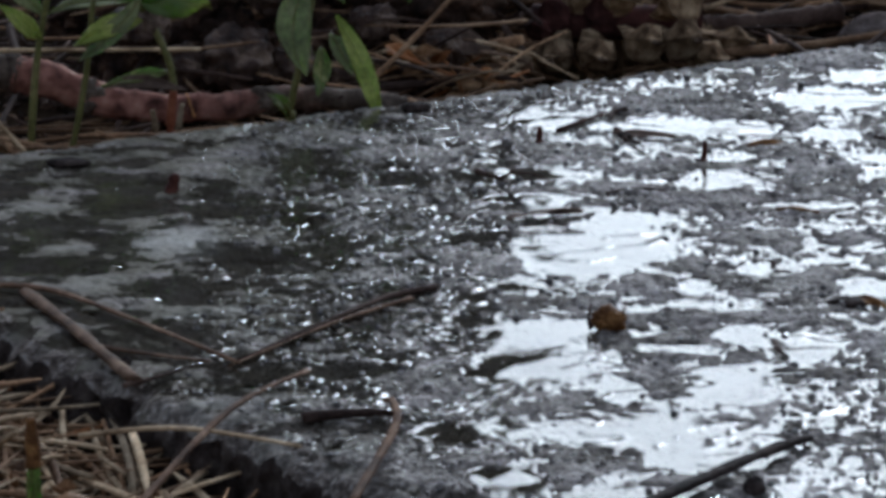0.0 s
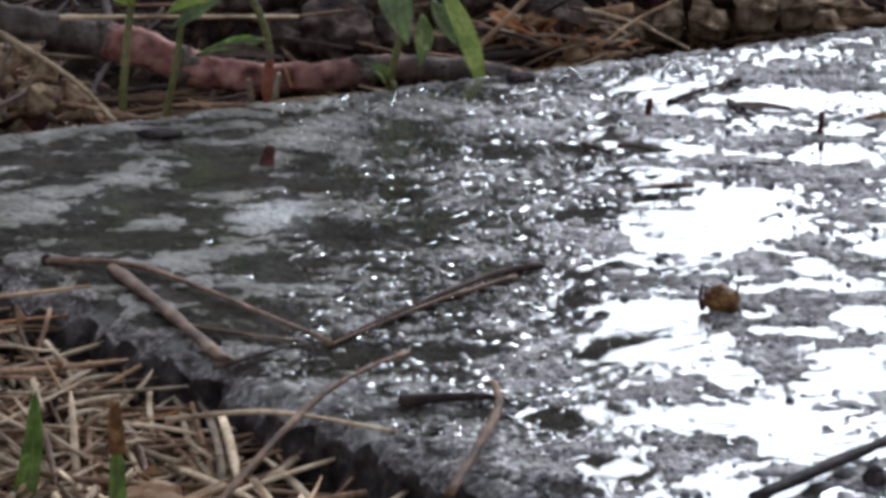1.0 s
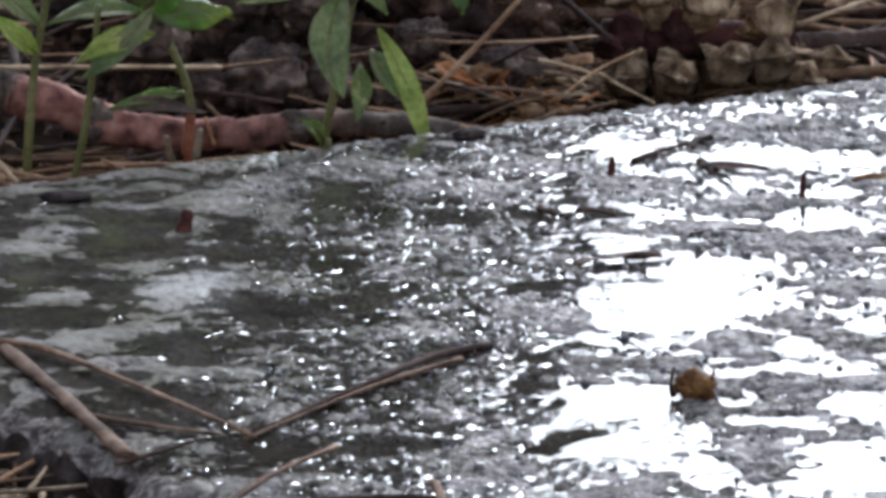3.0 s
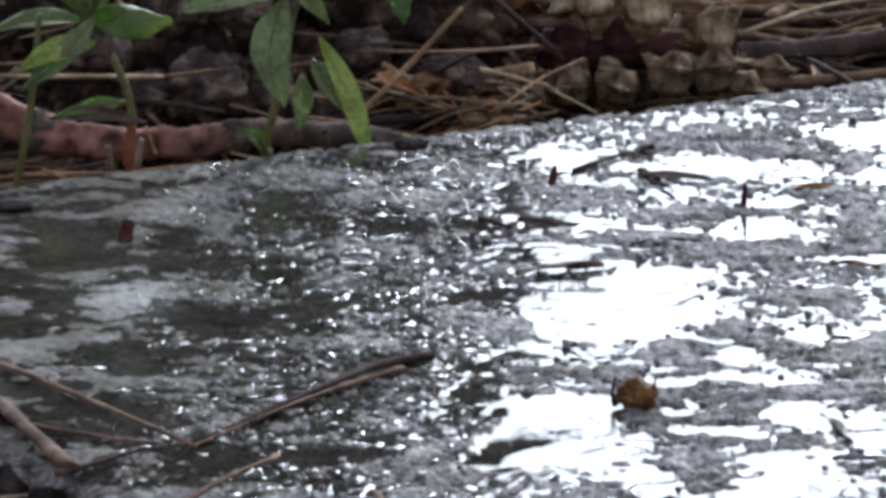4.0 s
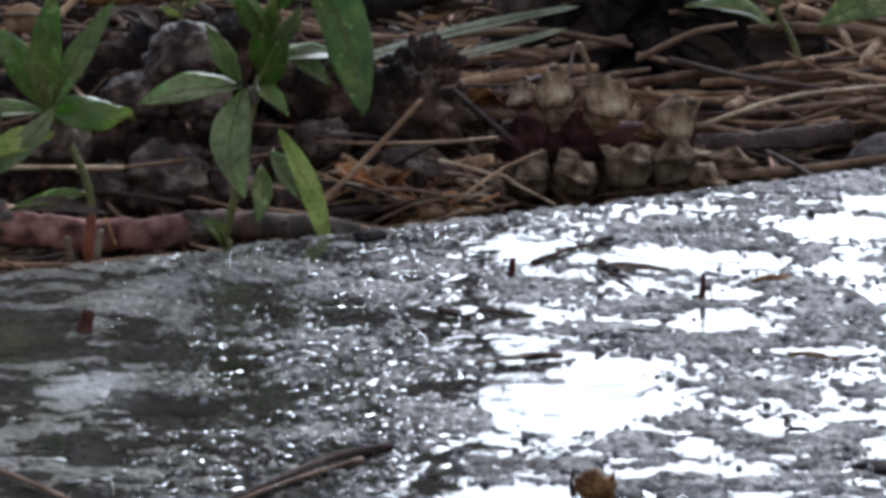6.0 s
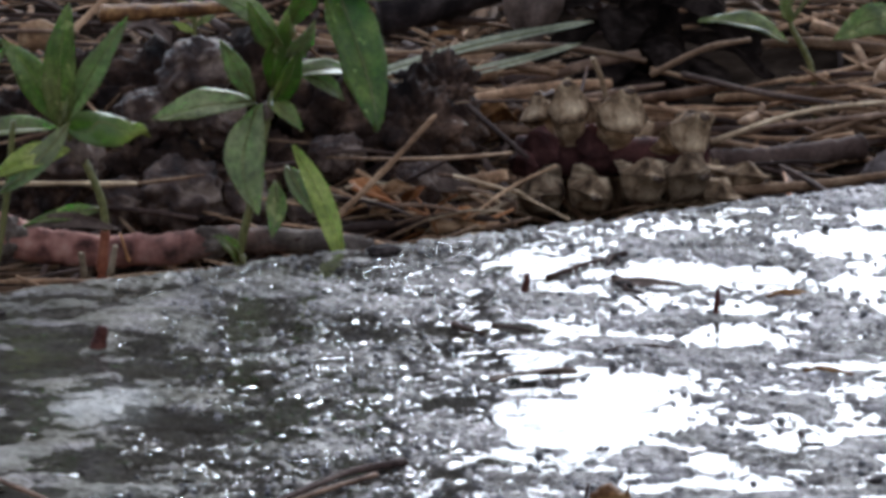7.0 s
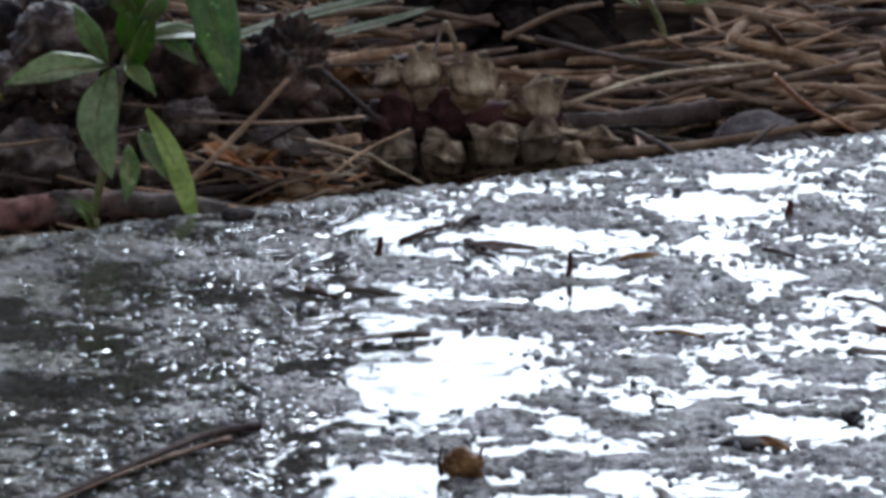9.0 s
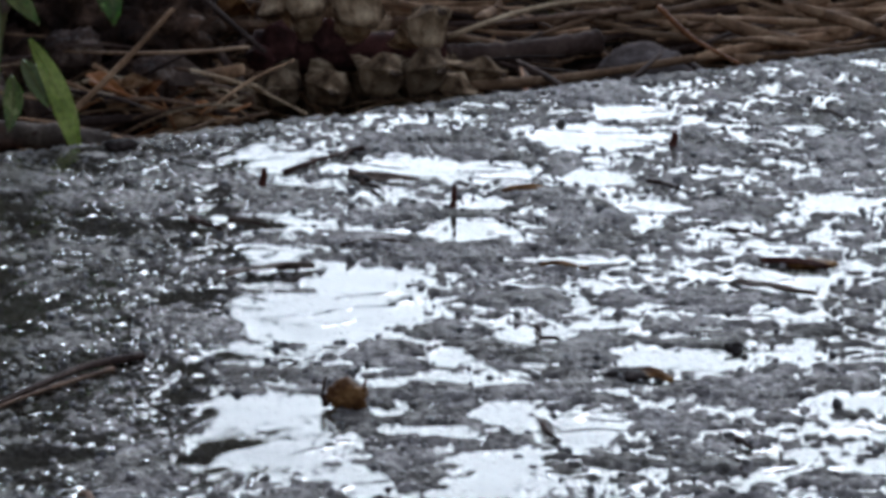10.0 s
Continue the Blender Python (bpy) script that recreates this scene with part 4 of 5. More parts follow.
scatter("needle_litter", 1200, in_front, any_way, NEEDLE, "brown dry pine needles heaped against the slab", 5, lift=0.008, radii=(0.0005, 0.0009), tilt=0.14)
scatter("needle_litter", 120, in_front, any_way, NEEDLE_RED, "reddish brown pine needles heaped against the slab", 7, lift=0.010, lengths=(0.02, 0.05), radii=(0.0005, 0.0009), tilt=0.15)
scatter("needle_litter", 120, behind, any_way, NEEDLE_RED, "reddish brown pine needles in the litter", 6, lift=0.016)


def strewn(rng):
    x, y = rng.gauss(0.0, 0.75), rng.gauss(0.25, 0.75)
    if abs(x - 0.05) < 0.62 and abs(y + 0.05) < 0.62 and far_edge(x) + 0.03 > y > near_edge(x) - 0.03 and x > -0.23:
        return None
    inside = -0.26 < x < 0.30 and (-0.36 < y < near_edge(x) or far_edge(x) < y < 0.75)
    return None if inside or (abs(x) < 0.14 and y < -0.36) else (x, y)


scatter("needle_litter", 4200, strewn, any_way, NEEDLE, "brown pine needles strewn over the soil", 15, radii=(0.0007, 0.0012), lift=0.008)
scatter("needle_litter", 1800, strewn, any_way, NEEDLE_DARK, "dark wet pine needles strewn over the soil", 16, radii=(0.0008, 0.0013), lift=0.010)


def rim_strip(rng):
    x = rng.uniform(-0.16, -0.03)
    return x, far_edge(x) + rng.uniform(0.007, 0.045)


scatter("needle_litter", 130, rim_strip, any_way, NEEDLE_PALE, "pale pine needles between the twig and the slab", 17, lift=0.010, lengths=(0.015, 0.045), radii=(0.0007, 0.0012), tilt=0.12)
scatter("needle_litter", 150, rim_strip, lying, NEEDLE, "tan pine needles between the twig and the slab", 18, lift=0.022, lengths=(0.02, 0.055), radii=(0.0008, 0.0014), tilt=0.12)


def over_clods(rng):
    x, y = rng.uniform(-0.115, 0.03), rng.uniform(0.10, 0.24)
    return (x, y) if y > far_edge(x) + 0.035 and not by_cone(x, y) else None


scatter("needle_litter", 90, over_clods, any_way, NEEDLE, "brown pine needles fallen over the soil clods", 8, lift=0.040, tilt=0.35, lengths=(0.02, 0.06))
scatter("needle_litter", 60, over_clods, any_way, NEEDLE_DARK, "dark pine needles fallen over the soil clods", 9, lift=0.036, tilt=0.35, lengths=(0.02, 0.06))


def single_needles(count, place, yaws, mats, label, group, seed, low, lift, lengths, radii, tilt):
    """Needles that lie loose on top, each one a thing."""
    rng = random.Random(seed)
    shapes = [[mesh_of("pine_needle", *needle_geo((0, 0, 0), 0, rng.uniform(*lengths), rng.uniform(*radii), 0, rng.gauss(0, 0.12), 6, 9, rng.gauss(0.03, 0.05)), m) for _ in range(7)] for m in mats]
    made = 0
    while made < count:
        spot = place(rng)
        if spot is None:
            continue
        ob = new("pine_needle", rng.choice(rng.choice(shapes)))
        z = float(ground_height(np.array([spot[0]]), np.array([spot[1]]))[0]) + low + lift * rng.random()
        ob.matrix_basis = Matrix.Translation((*spot, z)) @ Euler((rng.uniform(0, 6), rng.gauss(0, tilt), yaws(rng))).to_matrix().to_4x4()
        tagged(ob, label, "pine needle", group)
        made += 1


def near_right(rng):
    x, y = rng.uniform(-0.02, 0.19), rng.uniform(0.12, 0.34)
    return (x, y) if y > far_edge(x) + 0.04 and not in_hollow(x, y) and not by_cone(x, y) else None


def bank(rng):
    x, y = rng.uniform(-0.17, -0.02), rng.uniform(-0.34, -0.13)
    return (x, y) if y < near_edge(x) - 0.018 else None


single_needles(150, near_right, lying, (NEEDLE, NEEDLE, NEEDLE_DARK, NEEDLE_MID), "long tan pine needle lying on the litter behind the slab", "needles behind the slab", 21, 0.013, 0.010, (0.04, 0.10), (0.0009, 0.0020), 0.15)
single_needles(110, bank, slanted, (NEEDLE_PALE, NEEDLE_PALE, NEEDLE_PALE, NEEDLE, NEEDLE_MID), "straw-coloured pine needle on the heap before the slab", "needles before the slab", 22, 0.007, 0.005, (0.025, 0.055), (0.0006, 0.0011), 0.12)


def scatter_crumbs(count, place, mat, seed, size, lift, label):
    """Scraps of bark, bud scales and soil between the needles."""
    rng = random.Random(seed)
    verts, faces, made = [], [], 0
    while made < count:
        spot = place(rng)
        if spot is None:
            continue
        x, y = spot
        c = Vector((x, y, float(ground_height(np.array([x]), np.array([y]))[0]) + lift * rng.random()))
        r = size * rng.uniform(0.4, 1.5)
        m = Euler((rng.uniform(0, 6), rng.uniform(0, 6), rng.uniform(0, 6))).to_matrix()
        k = len(verts)
        for q in ((1, 0, 0), (-1, 0, 0), (0, 0.7, 0), (0, -0.7, 0), (0, 0, 0.45), (0, 0, -0.45)):
            verts.append(c + m @ Vector(q) * r * rng.uniform(0.7, 1.3))
        faces += [(k + a, k + b, k + e) for a, b, e in ((0, 2, 4), (2, 1, 4), (1, 3, 4), (3, 0, 4), (2, 0, 5), (1, 2, 5), (3, 1, 5), (0, 3, 5))]
        made += 1
    tagged(new("litter_crumbs", mesh_of("litter_crumbs", verts, faces, mat, False)), label, "litter", kind="stuff")


scatter_crumbs(2600, behind, CLOD, 11, 0.0030, 0.012, "crumbs of dark soil and bark behind the slab")
scatter_crumbs(700, behind, WOOD, 12, 0.0018, 0.016, "brown bud scales among the needles")
scatter_crumbs(160, rim_strip, WOOD, 20, 0.0026, 0.020, "brown bud scales between the twig and the slab")
scatter_crumbs(900, in_front, CLOD, 13, 0.0024, 0.008, "crumbs of dark soil in front of the slab")
scatter_crumbs(350, in_front, WOOD, 14, 0.0016, 0.013, "brown bud scales in front of the slab")


def needle(points, radius, mat, label, seed=0, tip=0.35, n=12):
    """One needle or stalk through the given places."""
    v, f = rod(points, radius, radius * tip, n, 8, radius * 0.22, seed, 0.6)
    return single("pine_needle", (v, f), mat, label, "pine needle")


# needles on the slab
needle([(-0.1115, -0.1238, 0.0010), (-0.0931, -0.1304, 0.0018), (-0.0745, -0.1531, 0.0018), (-0.0483, -0.1884, 0.0010)], 0.0013, NEEDLE_MID, "brown pine needle lying on the wet slab", 1)
needle([(-0.0974, -0.1294, 0.0010), (-0.0841, -0.1637, 0.0018), (-0.0760, -0.1846, 0.0018), (-0.0682, -0.2032, 0.0012)], 0.0016, NEEDLE_MID, "thick tan pine needle lying on the wet slab", 2, 0.9)
needle([(-0.0706, -0.2048, 0.0009), (-0.0640, -0.1991, 0.0012), (-0.0568, -0.1894, 0.0009)], 0.0009, NEEDLE_DARK, "dark wet pine needle base on the slab", 3)
needle([(-0.0086, -0.1282, 0.0011), (-0.0183, -0.1361, 0.0013), (-0.0281, -0.1516, 0.0013), (-0.0494, -0.1866, 0.0008)], 0.0015, NEEDLE_DARK, "long dark pine needle lying on the wet slab", 4, 0.25)
needle([(-0.0137, -0.1362, 0.0008), (-0.0300, -0.1574, 0.0010), (-0.0502, -0.1898, 0.0007)], 0.0008, NEEDLE_MID, "brown pine needle beside a darker one on the slab", 5)
needle([(-0.0777, -0.1749, 0.0008), (-0.0663, -0.1818, 0.0010), (-0.0542, -0.1866, 0.0008)], 0.0009, NEEDLE_MID, "short brown pine needle on the slab", 6)
needle([(-0.0771, -0.2397, 0.0006), (-0.0575, -0.2379, 0.0016), (-0.0337, -0.2495, 0.0012)], 0.0009, NEEDLE_PALE, "pale bleached needle across the slab rim", 7, 0.7)
needle([(-0.0690, -0.291, -0.006), (-0.0494, -0.2328, 0.0026), (-0.0339, -0.1958, 0.0014)], 0.0010, NEEDLE_MID, "brown needle leaning over the slab rim", 8, 0.6)
needle([(0.030, -0.292, 0.0020), (0.055, -0.2578, 0.0022), (0.064, -0.246, 0.0014)], 0.0015, BARK_DARK, "dark thin stalk lying on the wet slab", 9, 0.8)

# single needles that stand out behind the slab
needle([(-0.0290, 0.10, -0.004), (-0.0145, 0.112, 0.0085), (-0.0035, 0.12, 0.0190)], 0.0011, NEEDLE, "brown needle leaning on a soil clod", 11, 0.7)
needle([(0.0010, 0.19, 0.0110), (0.0110, 0.185, 0.003), (0.0190, 0.18, -0.0030)], 0.0012, NEEDLE_DARK, "dark needle leaning against the cone", 12, 0.7)
needle([(0.0362, 0.225, 0.0140), (0.0384, 0.228, 0.0085), (0.0402, 0.231, 0.001)], 0.0010, NEEDLE_PALE, "broken needle standing upright behind the cone", 13, 0.8)
needle([(-0.006, 0.13, -0.0105), (0.007, 0.135, -0.0080), (0.0170, 0.14, -0.0040)], 0.0010, NEEDLE_PALE, "pale needle beside the pine cone", 14, 0.8)
needle([(-0.022, 0.118, -0.0125), (0.001, 0.128, -0.0115), (0.019, 0.136, -0.0090)], 0.0011, NEEDLE, "brown needle along the slab edge", 15, 0.6)
needle([(-0.0230, 0.125, 0.0005), (-0.0120, 0.128, -0.0040), (-0.0040, 0.132, -0.0080)], 0.0011, NEEDLE_RED, "orange brown needle behind the slab", 16, 0.5)
needle([(-0.0080, 0.126, -0.0020), (-0.0050, 0.126, -0.0060), (-0.0030, 0.126, -0.0110)], 0.0006, NEEDLE_RED, "thin red needle behind the slab", 17, 0.6)
needle([(0.066, 0.215, -0.0060), (0.090, 0.22, 0.0010), (0.122, 0.225, 0.0035)], 0.0012, NEEDLE_PALE, "long pale needle lying over dark bark", 18, 0.7)
needle([(0.118, 0.20, 0.0050), (0.126, 0.195, -0.0020), (0.138, 0.19, -0.0080)], 0.0011, NEEDLE_RED, "reddish needle leaning on a pebble", 19, 0.7)
needle([(0.052, 0.25, 0.0050), (0.066, 0.25, 0.0120), (0.078, 0.255, 0.0135)], 0.0015, NEEDLE, "curved tan needle behind the cone", 20, 0.8)
needle([(0.060, 0.24, 0.0070), (0.082, 0.245, 0.0010), (0.105, 0.25, -0.0030)], 0.0014, NEEDLE_DARK, "dark needle across the litter", 21, 0.7)
needle([(0.0, 0.27, 0.0075), (0.026, 0.275, 0.0085), (0.052, 0.28, 0.0035)], 0.0018, NEEDLE, "thick tan stalk behind the cone", 22, 0.7)
needle([(-0.139, 0.02, 0.020), (-0.122, 0.03, 0.0060), (-0.112, 0.03, -0.0045)], 0.0013, NEEDLE_PALE, "brown needle slanting into the litter", 23, 0.7)
needle([(-0.128, 0.06, 0.0150), (-0.100, 0.065, 0.0140), (-0.070, 0.07, 0.0130)], 0.0011, NEEDLE_PALE, "pale needle behind the pink twig", 24, 0.7)
needle([(0.0150, 0.135, -0.0020), (0.0185, 0.14, -0.0050)], 0.0010, NEEDLE_PALE, "white broken needle end by the cone", 25, 0.8)


rng = random.Random(77)
for k in range(26):
    x, y, z = rng.uniform(-0.032, 0.016), rng.uniform(0.122, 0.150), rng.uniform(-0.014, -0.001)
    yaw, rise, ln = rng.uniform(-0.6, 0.9), rng.gauss(0.1, 0.35), rng.uniform(0.006, 0.016)
    d = Vector((math.cos(yaw) * math.cos(rise), math.sin(yaw) * 0.4, math.sin(rise))) * ln
    p = Vector((x, y, z))
    needle([p - d, p + Vector((0, 0, 0.1 * ln)), p + d], rng.uniform(0.0006, 0.0012), rng.choice((NEEDLE, NEEDLE_RED, NEEDLE_MID, NEEDLE_PALE)), "short broken needle in the tangle by the cone", k, 0.6)
for k in range(9):
    p = Vector((rng.uniform(-0.015, 0.014), rng.uniform(0.125, 0.145), rng.uniform(-0.014, -0.006)))
    single("bud_scale", blob(rng.uniform(0.0014, 0.0026), 300 + k, 0.4, 3, (1.4, 0.8, 0.6), 0.15), WOOD, "orange brown bud scale by the pine cone", "bud scale", "bud scales by the cone", p)
for k in range(34):
    x, y = rng.uniform(-0.15, 0.02), rng.uniform(0.22, 0.48)
    z = float(ground_height(np.array([x]), np.array([y]))[0]) + rng.uniform(0.018, 0.030)
    yaw, ln = rng.uniform(0, 3.14), rng.uniform(0.012, 0.032)
    d = Vector((math.cos(yaw), math.sin(yaw), rng.gauss(0, 0.22))) * ln
    p = Vector((x, y, z))
    needle([p - d, p + Vector((0, 0, 0.12 * ln)), p + d], rng.uniform(0.0011, 0.0019), rng.choice((NEEDLE, NEEDLE_MID, NEEDLE_DARK, NEEDLE_MID)), "thick brown needle bundle lying in the litter", k, 0.7)


# ---- pine cones ----
def scale_geo(width, height, length):
    """One woody scale, its base at the origin and its thick peaked end along +x, with a ridge to the knob in its middle."""
    rows = [(0.0, 0.30, 0.14), (0.40, 0.60, 0.18), (0.70, 0.86, 0.40), (0.85, 1.0, 0.92), (0.88, 1.0, 1.0), (1.10, 0.50, 0.16), (1.20, 0.14, 0.07)]
    shape = [(1.0, 0.02), (0.42, 0.86), (-0.36, 0.90), (-1.0, 0.06), (-0.55, -0.86), (0.60, -0.82)]
    verts, faces, k = [], [], len(shape)
    for u, w, h in rows:
        for p, q in shape:
            verts.append((u * length, p * w * width / 2, q * h * height / 2 + (0.08 + 0.9 * max(u - 0.87, 0)) * height * (u > 0.6)))
    for r in range(len(rows) - 1):
        for s in range(k):
            t = (s + 1) % k
            faces.append((r * k + s, r * k + t, (r + 1) * k + t, (r + 1) * k + s))
    faces.append(tuple(range((len(rows) - 1) * k, len(rows) * k)))
    faces.append(tuple(range(k - 1, -1, -1)))
    return verts, faces


def make_cone(name, label, at, turn, spots, mats, width=0.012, height=0.0125, reach=0.021, fill=0):
    """An open cone: a core along x and scales that end at the given places (x, y, z, size, mat)."""
    cone = thing(name, at, label, "pine cone", "pine cones")
    cone.rotation_euler = turn
    core = rod([(-0.024, 0, 0), (0, 0, 0), (0.024, 0, 0)], 0.006, 0.004, 10, 10, 0.001, 3)
    part("core", mesh_of("core", *core, mats[1]), cone)
    base = [[mesh_of("scale", *scale_geo(width * (1 + 0.12 * math.sin(3 * k)), height * (1 + 0.12 * math.cos(2 * k)), reach), m, False) for k in range(5)] for m in mats[:2]]
    for row in base:
        for k, me in enumerate(row):
            bm = bmesh.new()
            bm.from_mesh(me)
            bmesh.ops.subdivide_edges(bm, edges=[e for e in bm.edges], cuts=1, use_grid_fill=True)
            for v in bm.verts:
                p = v.co + Vector((0.11 * k, 0.07 * k, 0))
                v.co += 0.0004 * noise.noise_vector(p * 130) + v.normal * 0.0004 * noise.noise(p * 420) + v.normal * 0.0003 * noise.noise(p * 1100)
            bm.to_mesh(me)
            bm.free()
    knob = mesh_of("umbo", *blob(0.0010, 4, 0.3, 3, (0.7, 1.2, 0.9), 0.1), UMBO)
    allspots = list(spots)
    for k in range(fill):
        t, f = (k * 2.39996, (k + 0.5) / fill) if not spots else (-1.5 + 2.1 * ((k * 0.618) % 1), (k + 0.5) / fill)
        rad = reach * (0.72 + 0.25 * math.sin(math.pi * f))
        allspots.append((-0.026 + 0.052 * f, rad * math.cos(t), rad * math.sin(t), 0.85, 0))
    for k, (x, y, z, size, kind) in enumerate(allspots):
        end = Vector((x, y, z))
        root = Vector((x * 0.62 - 0.003, 0, 0))
        d = (end - root)
        length = d.length
        d.normalize()
        up = Vector((0, 0.3, 1)) if k < len(spots) else Vector((1, 0, 0.1))
        side = up.cross(d).normalized()
        rot = Matrix((d, side, d.cross(side))).transposed().to_4x4() @ Matrix.Rotation(0.30 * math.sin(k * 5.1), 4, "X")
        s = part("scale", base[kind][k % 5], cone)
        s.matrix_local = Matrix.Translation(root) @ rot @ Matrix.Diagonal((length / reach, size, size, 1))
        if kind == 0:
            u = part("umbo", knob, s)
            u.location = (reach * 1.18, 0, height * 0.30)
    return cone


make_cone("pine_cone", "open weathered pine cone with thick tan scales", (0.0405, 0.198, -0.0065), (0, 0, 0.05), [
    (-0.0195, -0.0215, -0.0075, 1.0, 0), (-0.0072, -0.0225, -0.0070, 1.02, 0), (0.0068, -0.0230, -0.0035, 1.15, 0), (0.0185, -0.0205, -0.0035, 1.05, 0),
    (0.0265, -0.0160, -0.0085, 0.8, 0), (-0.0118, -0.0120, 0.0160, 0.92, 0), (0.0020, -0.0130, 0.0138, 1.12, 0), (0.0192, -0.0145, 0.0080, 1.10, 0), (0.0335, -0.0120, -0.0050, 0.7, 0),
    (-0.0190, -0.0110, 0.0045, 0.9, 1), (-0.0050, -0.0060, 0.0050, 0.8, 1), (-0.0200, -0.0020, 0.0130, 0.85, 0),
    (-0.0240, -0.0120, 0.0000, 0.7, 1)], (SCALE, SCALE_IN), fill=18)
make_cone("pine_cone", "broken brown pine cone in the needle litter", (-0.143, 0.055, -0.006), (0.5, 0.6, 0.4), [], (SCALE, SCALE_IN), 0.011, 0.010, 0.017, 26)


# ---- clods, pebbles, bark, twigs ----
for k, (x, y, z, r) in enumerate([(-0.068, 0.15, -0.006, 0.014), (-0.071, 0.17, 0.013, 0.012), (-0.094, 0.14, -0.004, 0.011), (-0.046, 0.16, -0.007, 0.014), (-0.050, 0.185, 0.012, 0.015),
                                  (-0.028, 0.17, 0.006, 0.014), (-0.011, 0.165, 0.005, 0.013), (-0.018, 0.15, -0.010, 0.011), (-0.002, 0.19, 0.000, 0.010), (-0.088, 0.19, 0.012, 0.011),
                                  (-0.004, 0.195, 0.009, 0.010), (-0.105, 0.17, 0.004, 0.012)]):
    single("soil_clod", blob(r, k + 1, 0.45, 5, (1, 0.9, 0.92), 0.20, 1.9), CLOD, "dark crumbly lump of soil behind the slab", "soil clod", "clods behind the slab", (x, y, z))
for k, (x, y, z, r) in enumerate([(-0.0640, 0.132, -0.0035, 0.0095), (-0.0600, 0.150, 0.0235, 0.0085), (-0.0500, 0.136, -0.0060, 0.0075), (-0.0780, 0.132, -0.0060, 0.0070), (-0.0560, 0.150, 0.0120, 0.0065),
                                  (-0.0720, 0.150, 0.0130, 0.0075), (-0.0330, 0.140, -0.0080, 0.0065), (-0.0900, 0.132, 0.0060, 0.0075), (-0.0270, 0.150, 0.0030, 0.0060), (-0.0080, 0.146, -0.0030, 0.0060)]):
    single("soil_clod", blob(r, k + 41, 0.30, 5, (1.05, 0.9, 0.92), 0.09, 1.5), CLOD_WET, "small rounded wet lump of soil behind the slab", "soil clod", "small clods behind the slab", (x, y, z))

single("pebble", blob(0.0078, 31, 0.2, 4, (1.5, 1.0, 0.75), 0.03), STONE, "smooth grey pebble at the slab edge", "pebble", at=(0.117, 0.225, -0.0155))

twig = thing("fallen_twig", (0, 0, 0), "fallen twig with pink peeling bark along the slab edge", "twig")
v, f = rod([(-0.1194, 0.0780, 0.0056), (-0.1086, 0.0790, 0.0026), (-0.0912, 0.0800, -0.0036), (-0.0677, 0.0810, -0.0046), (-0.0512, 0.0850, -0.0034), (-0.0348, 0.0890, -0.0043), (-0.0184, 0.0960, -0.0076)],
           0.0050, 0.0024, 110, 18, 0.0004, 2)
part("bark", mesh_of("bark", [p + 0.0007 * noise.noise_vector(Vector(p) * 160) + 0.0003 * noise.noise_vector(Vector(p) * 450) + 0.0003 * noise.noise_vector(Vector(p) * 900) for p in v], f, BARK_TWIG), twig, "pink peeling bark that turns grey")
v, f = rod([(-0.1455, 0.0770, 0.0119), (-0.1312, 0.0775, 0.0084), (-0.1179, 0.0780, 0.0052)], 0.0036, 0.0048, 24, 12, 0.0009, 8)
part("bark", mesh_of("bark", v, f, BARK_GREY), twig, "bare grey end of the twig")
part("knot", mesh_of("knot", *blob(0.0050, 16, 0.35, 4, (0.8, 0.9, 1.0), 0.14), BARK_GREY), twig, "grey knot").location = (-0.1189, 0.0780, 0.0059)
part("knot", mesh_of("knot", *blob(0.0052, 14, 0.3, 4, (1.0, 0.9, 0.95), 0.12), BARK_GREY), twig, "grey knot").location = (-0.0999, 0.0795, -0.0011)
part("knot", mesh_of("knot", *blob(0.0040, 15, 0.35, 4, (1.3, 0.9, 0.9), 0.15), BARK_GREY), twig, "grey knot").location = (-0.0543, 0.0835, -0.0036)

v, f = rod([(0.0649, 0.2100, -0.0093), (0.0846, 0.2220, -0.0111), (0.1060, 0.2350, -0.0111)], 0.0024, 0.0032, 40, 12, 0.0006, 5)
single("bark_stick", (v, f), NEEDLE_DARK, "dark wet stick lying behind the slab", "stick")
v, f = rod([(-0.020, 0.33, 0.0080), (0.002, 0.335, 0.0122), (0.018, 0.34, 0.0160)], 0.0068, 0.0050, 20, 12, 0.0011, 6)
single("bark_stick", (v, f), BARK_DARK, "dark wet stick lying in the litter", "stick")
v, f = rod([(-0.090, 0.24, 0.0230), (-0.070, 0.24, 0.0240), (-0.052, 0.245, 0.0245)], 0.0046, 0.0028, 24, 10, 0.0012, 7, 0.5)
single("wood_chip", (v, f), HUSK, "brown splinter of wood", "wood chip")
v, f = rod([(0.070, 0.185, -0.0125), (0.095, 0.195, -0.0125), (0.128, 0.21, -0.0105)], 0.0014, 0.0009, 14, 8, 0.0003, 9)
single("bark_stick", (v, f), NEEDLE, "thin reddish stick along the slab edge", "stick")
single("wood_chip", blob(0.006, 21, 0.3, 3, (1.3, 0.7, 0.8), 0.05), WOOD, "orange chip of bark in the litter", "wood chip", at=(-0.078, -0.268, -0.008))
single("wood_chip", blob(0.004, 22, 0.3, 3, (1.3, 0.7, 0.8), 0.05), WOOD, "small orange chip of bark in the litter", "wood chip", at=(-0.095, 0.245, 0.0345))


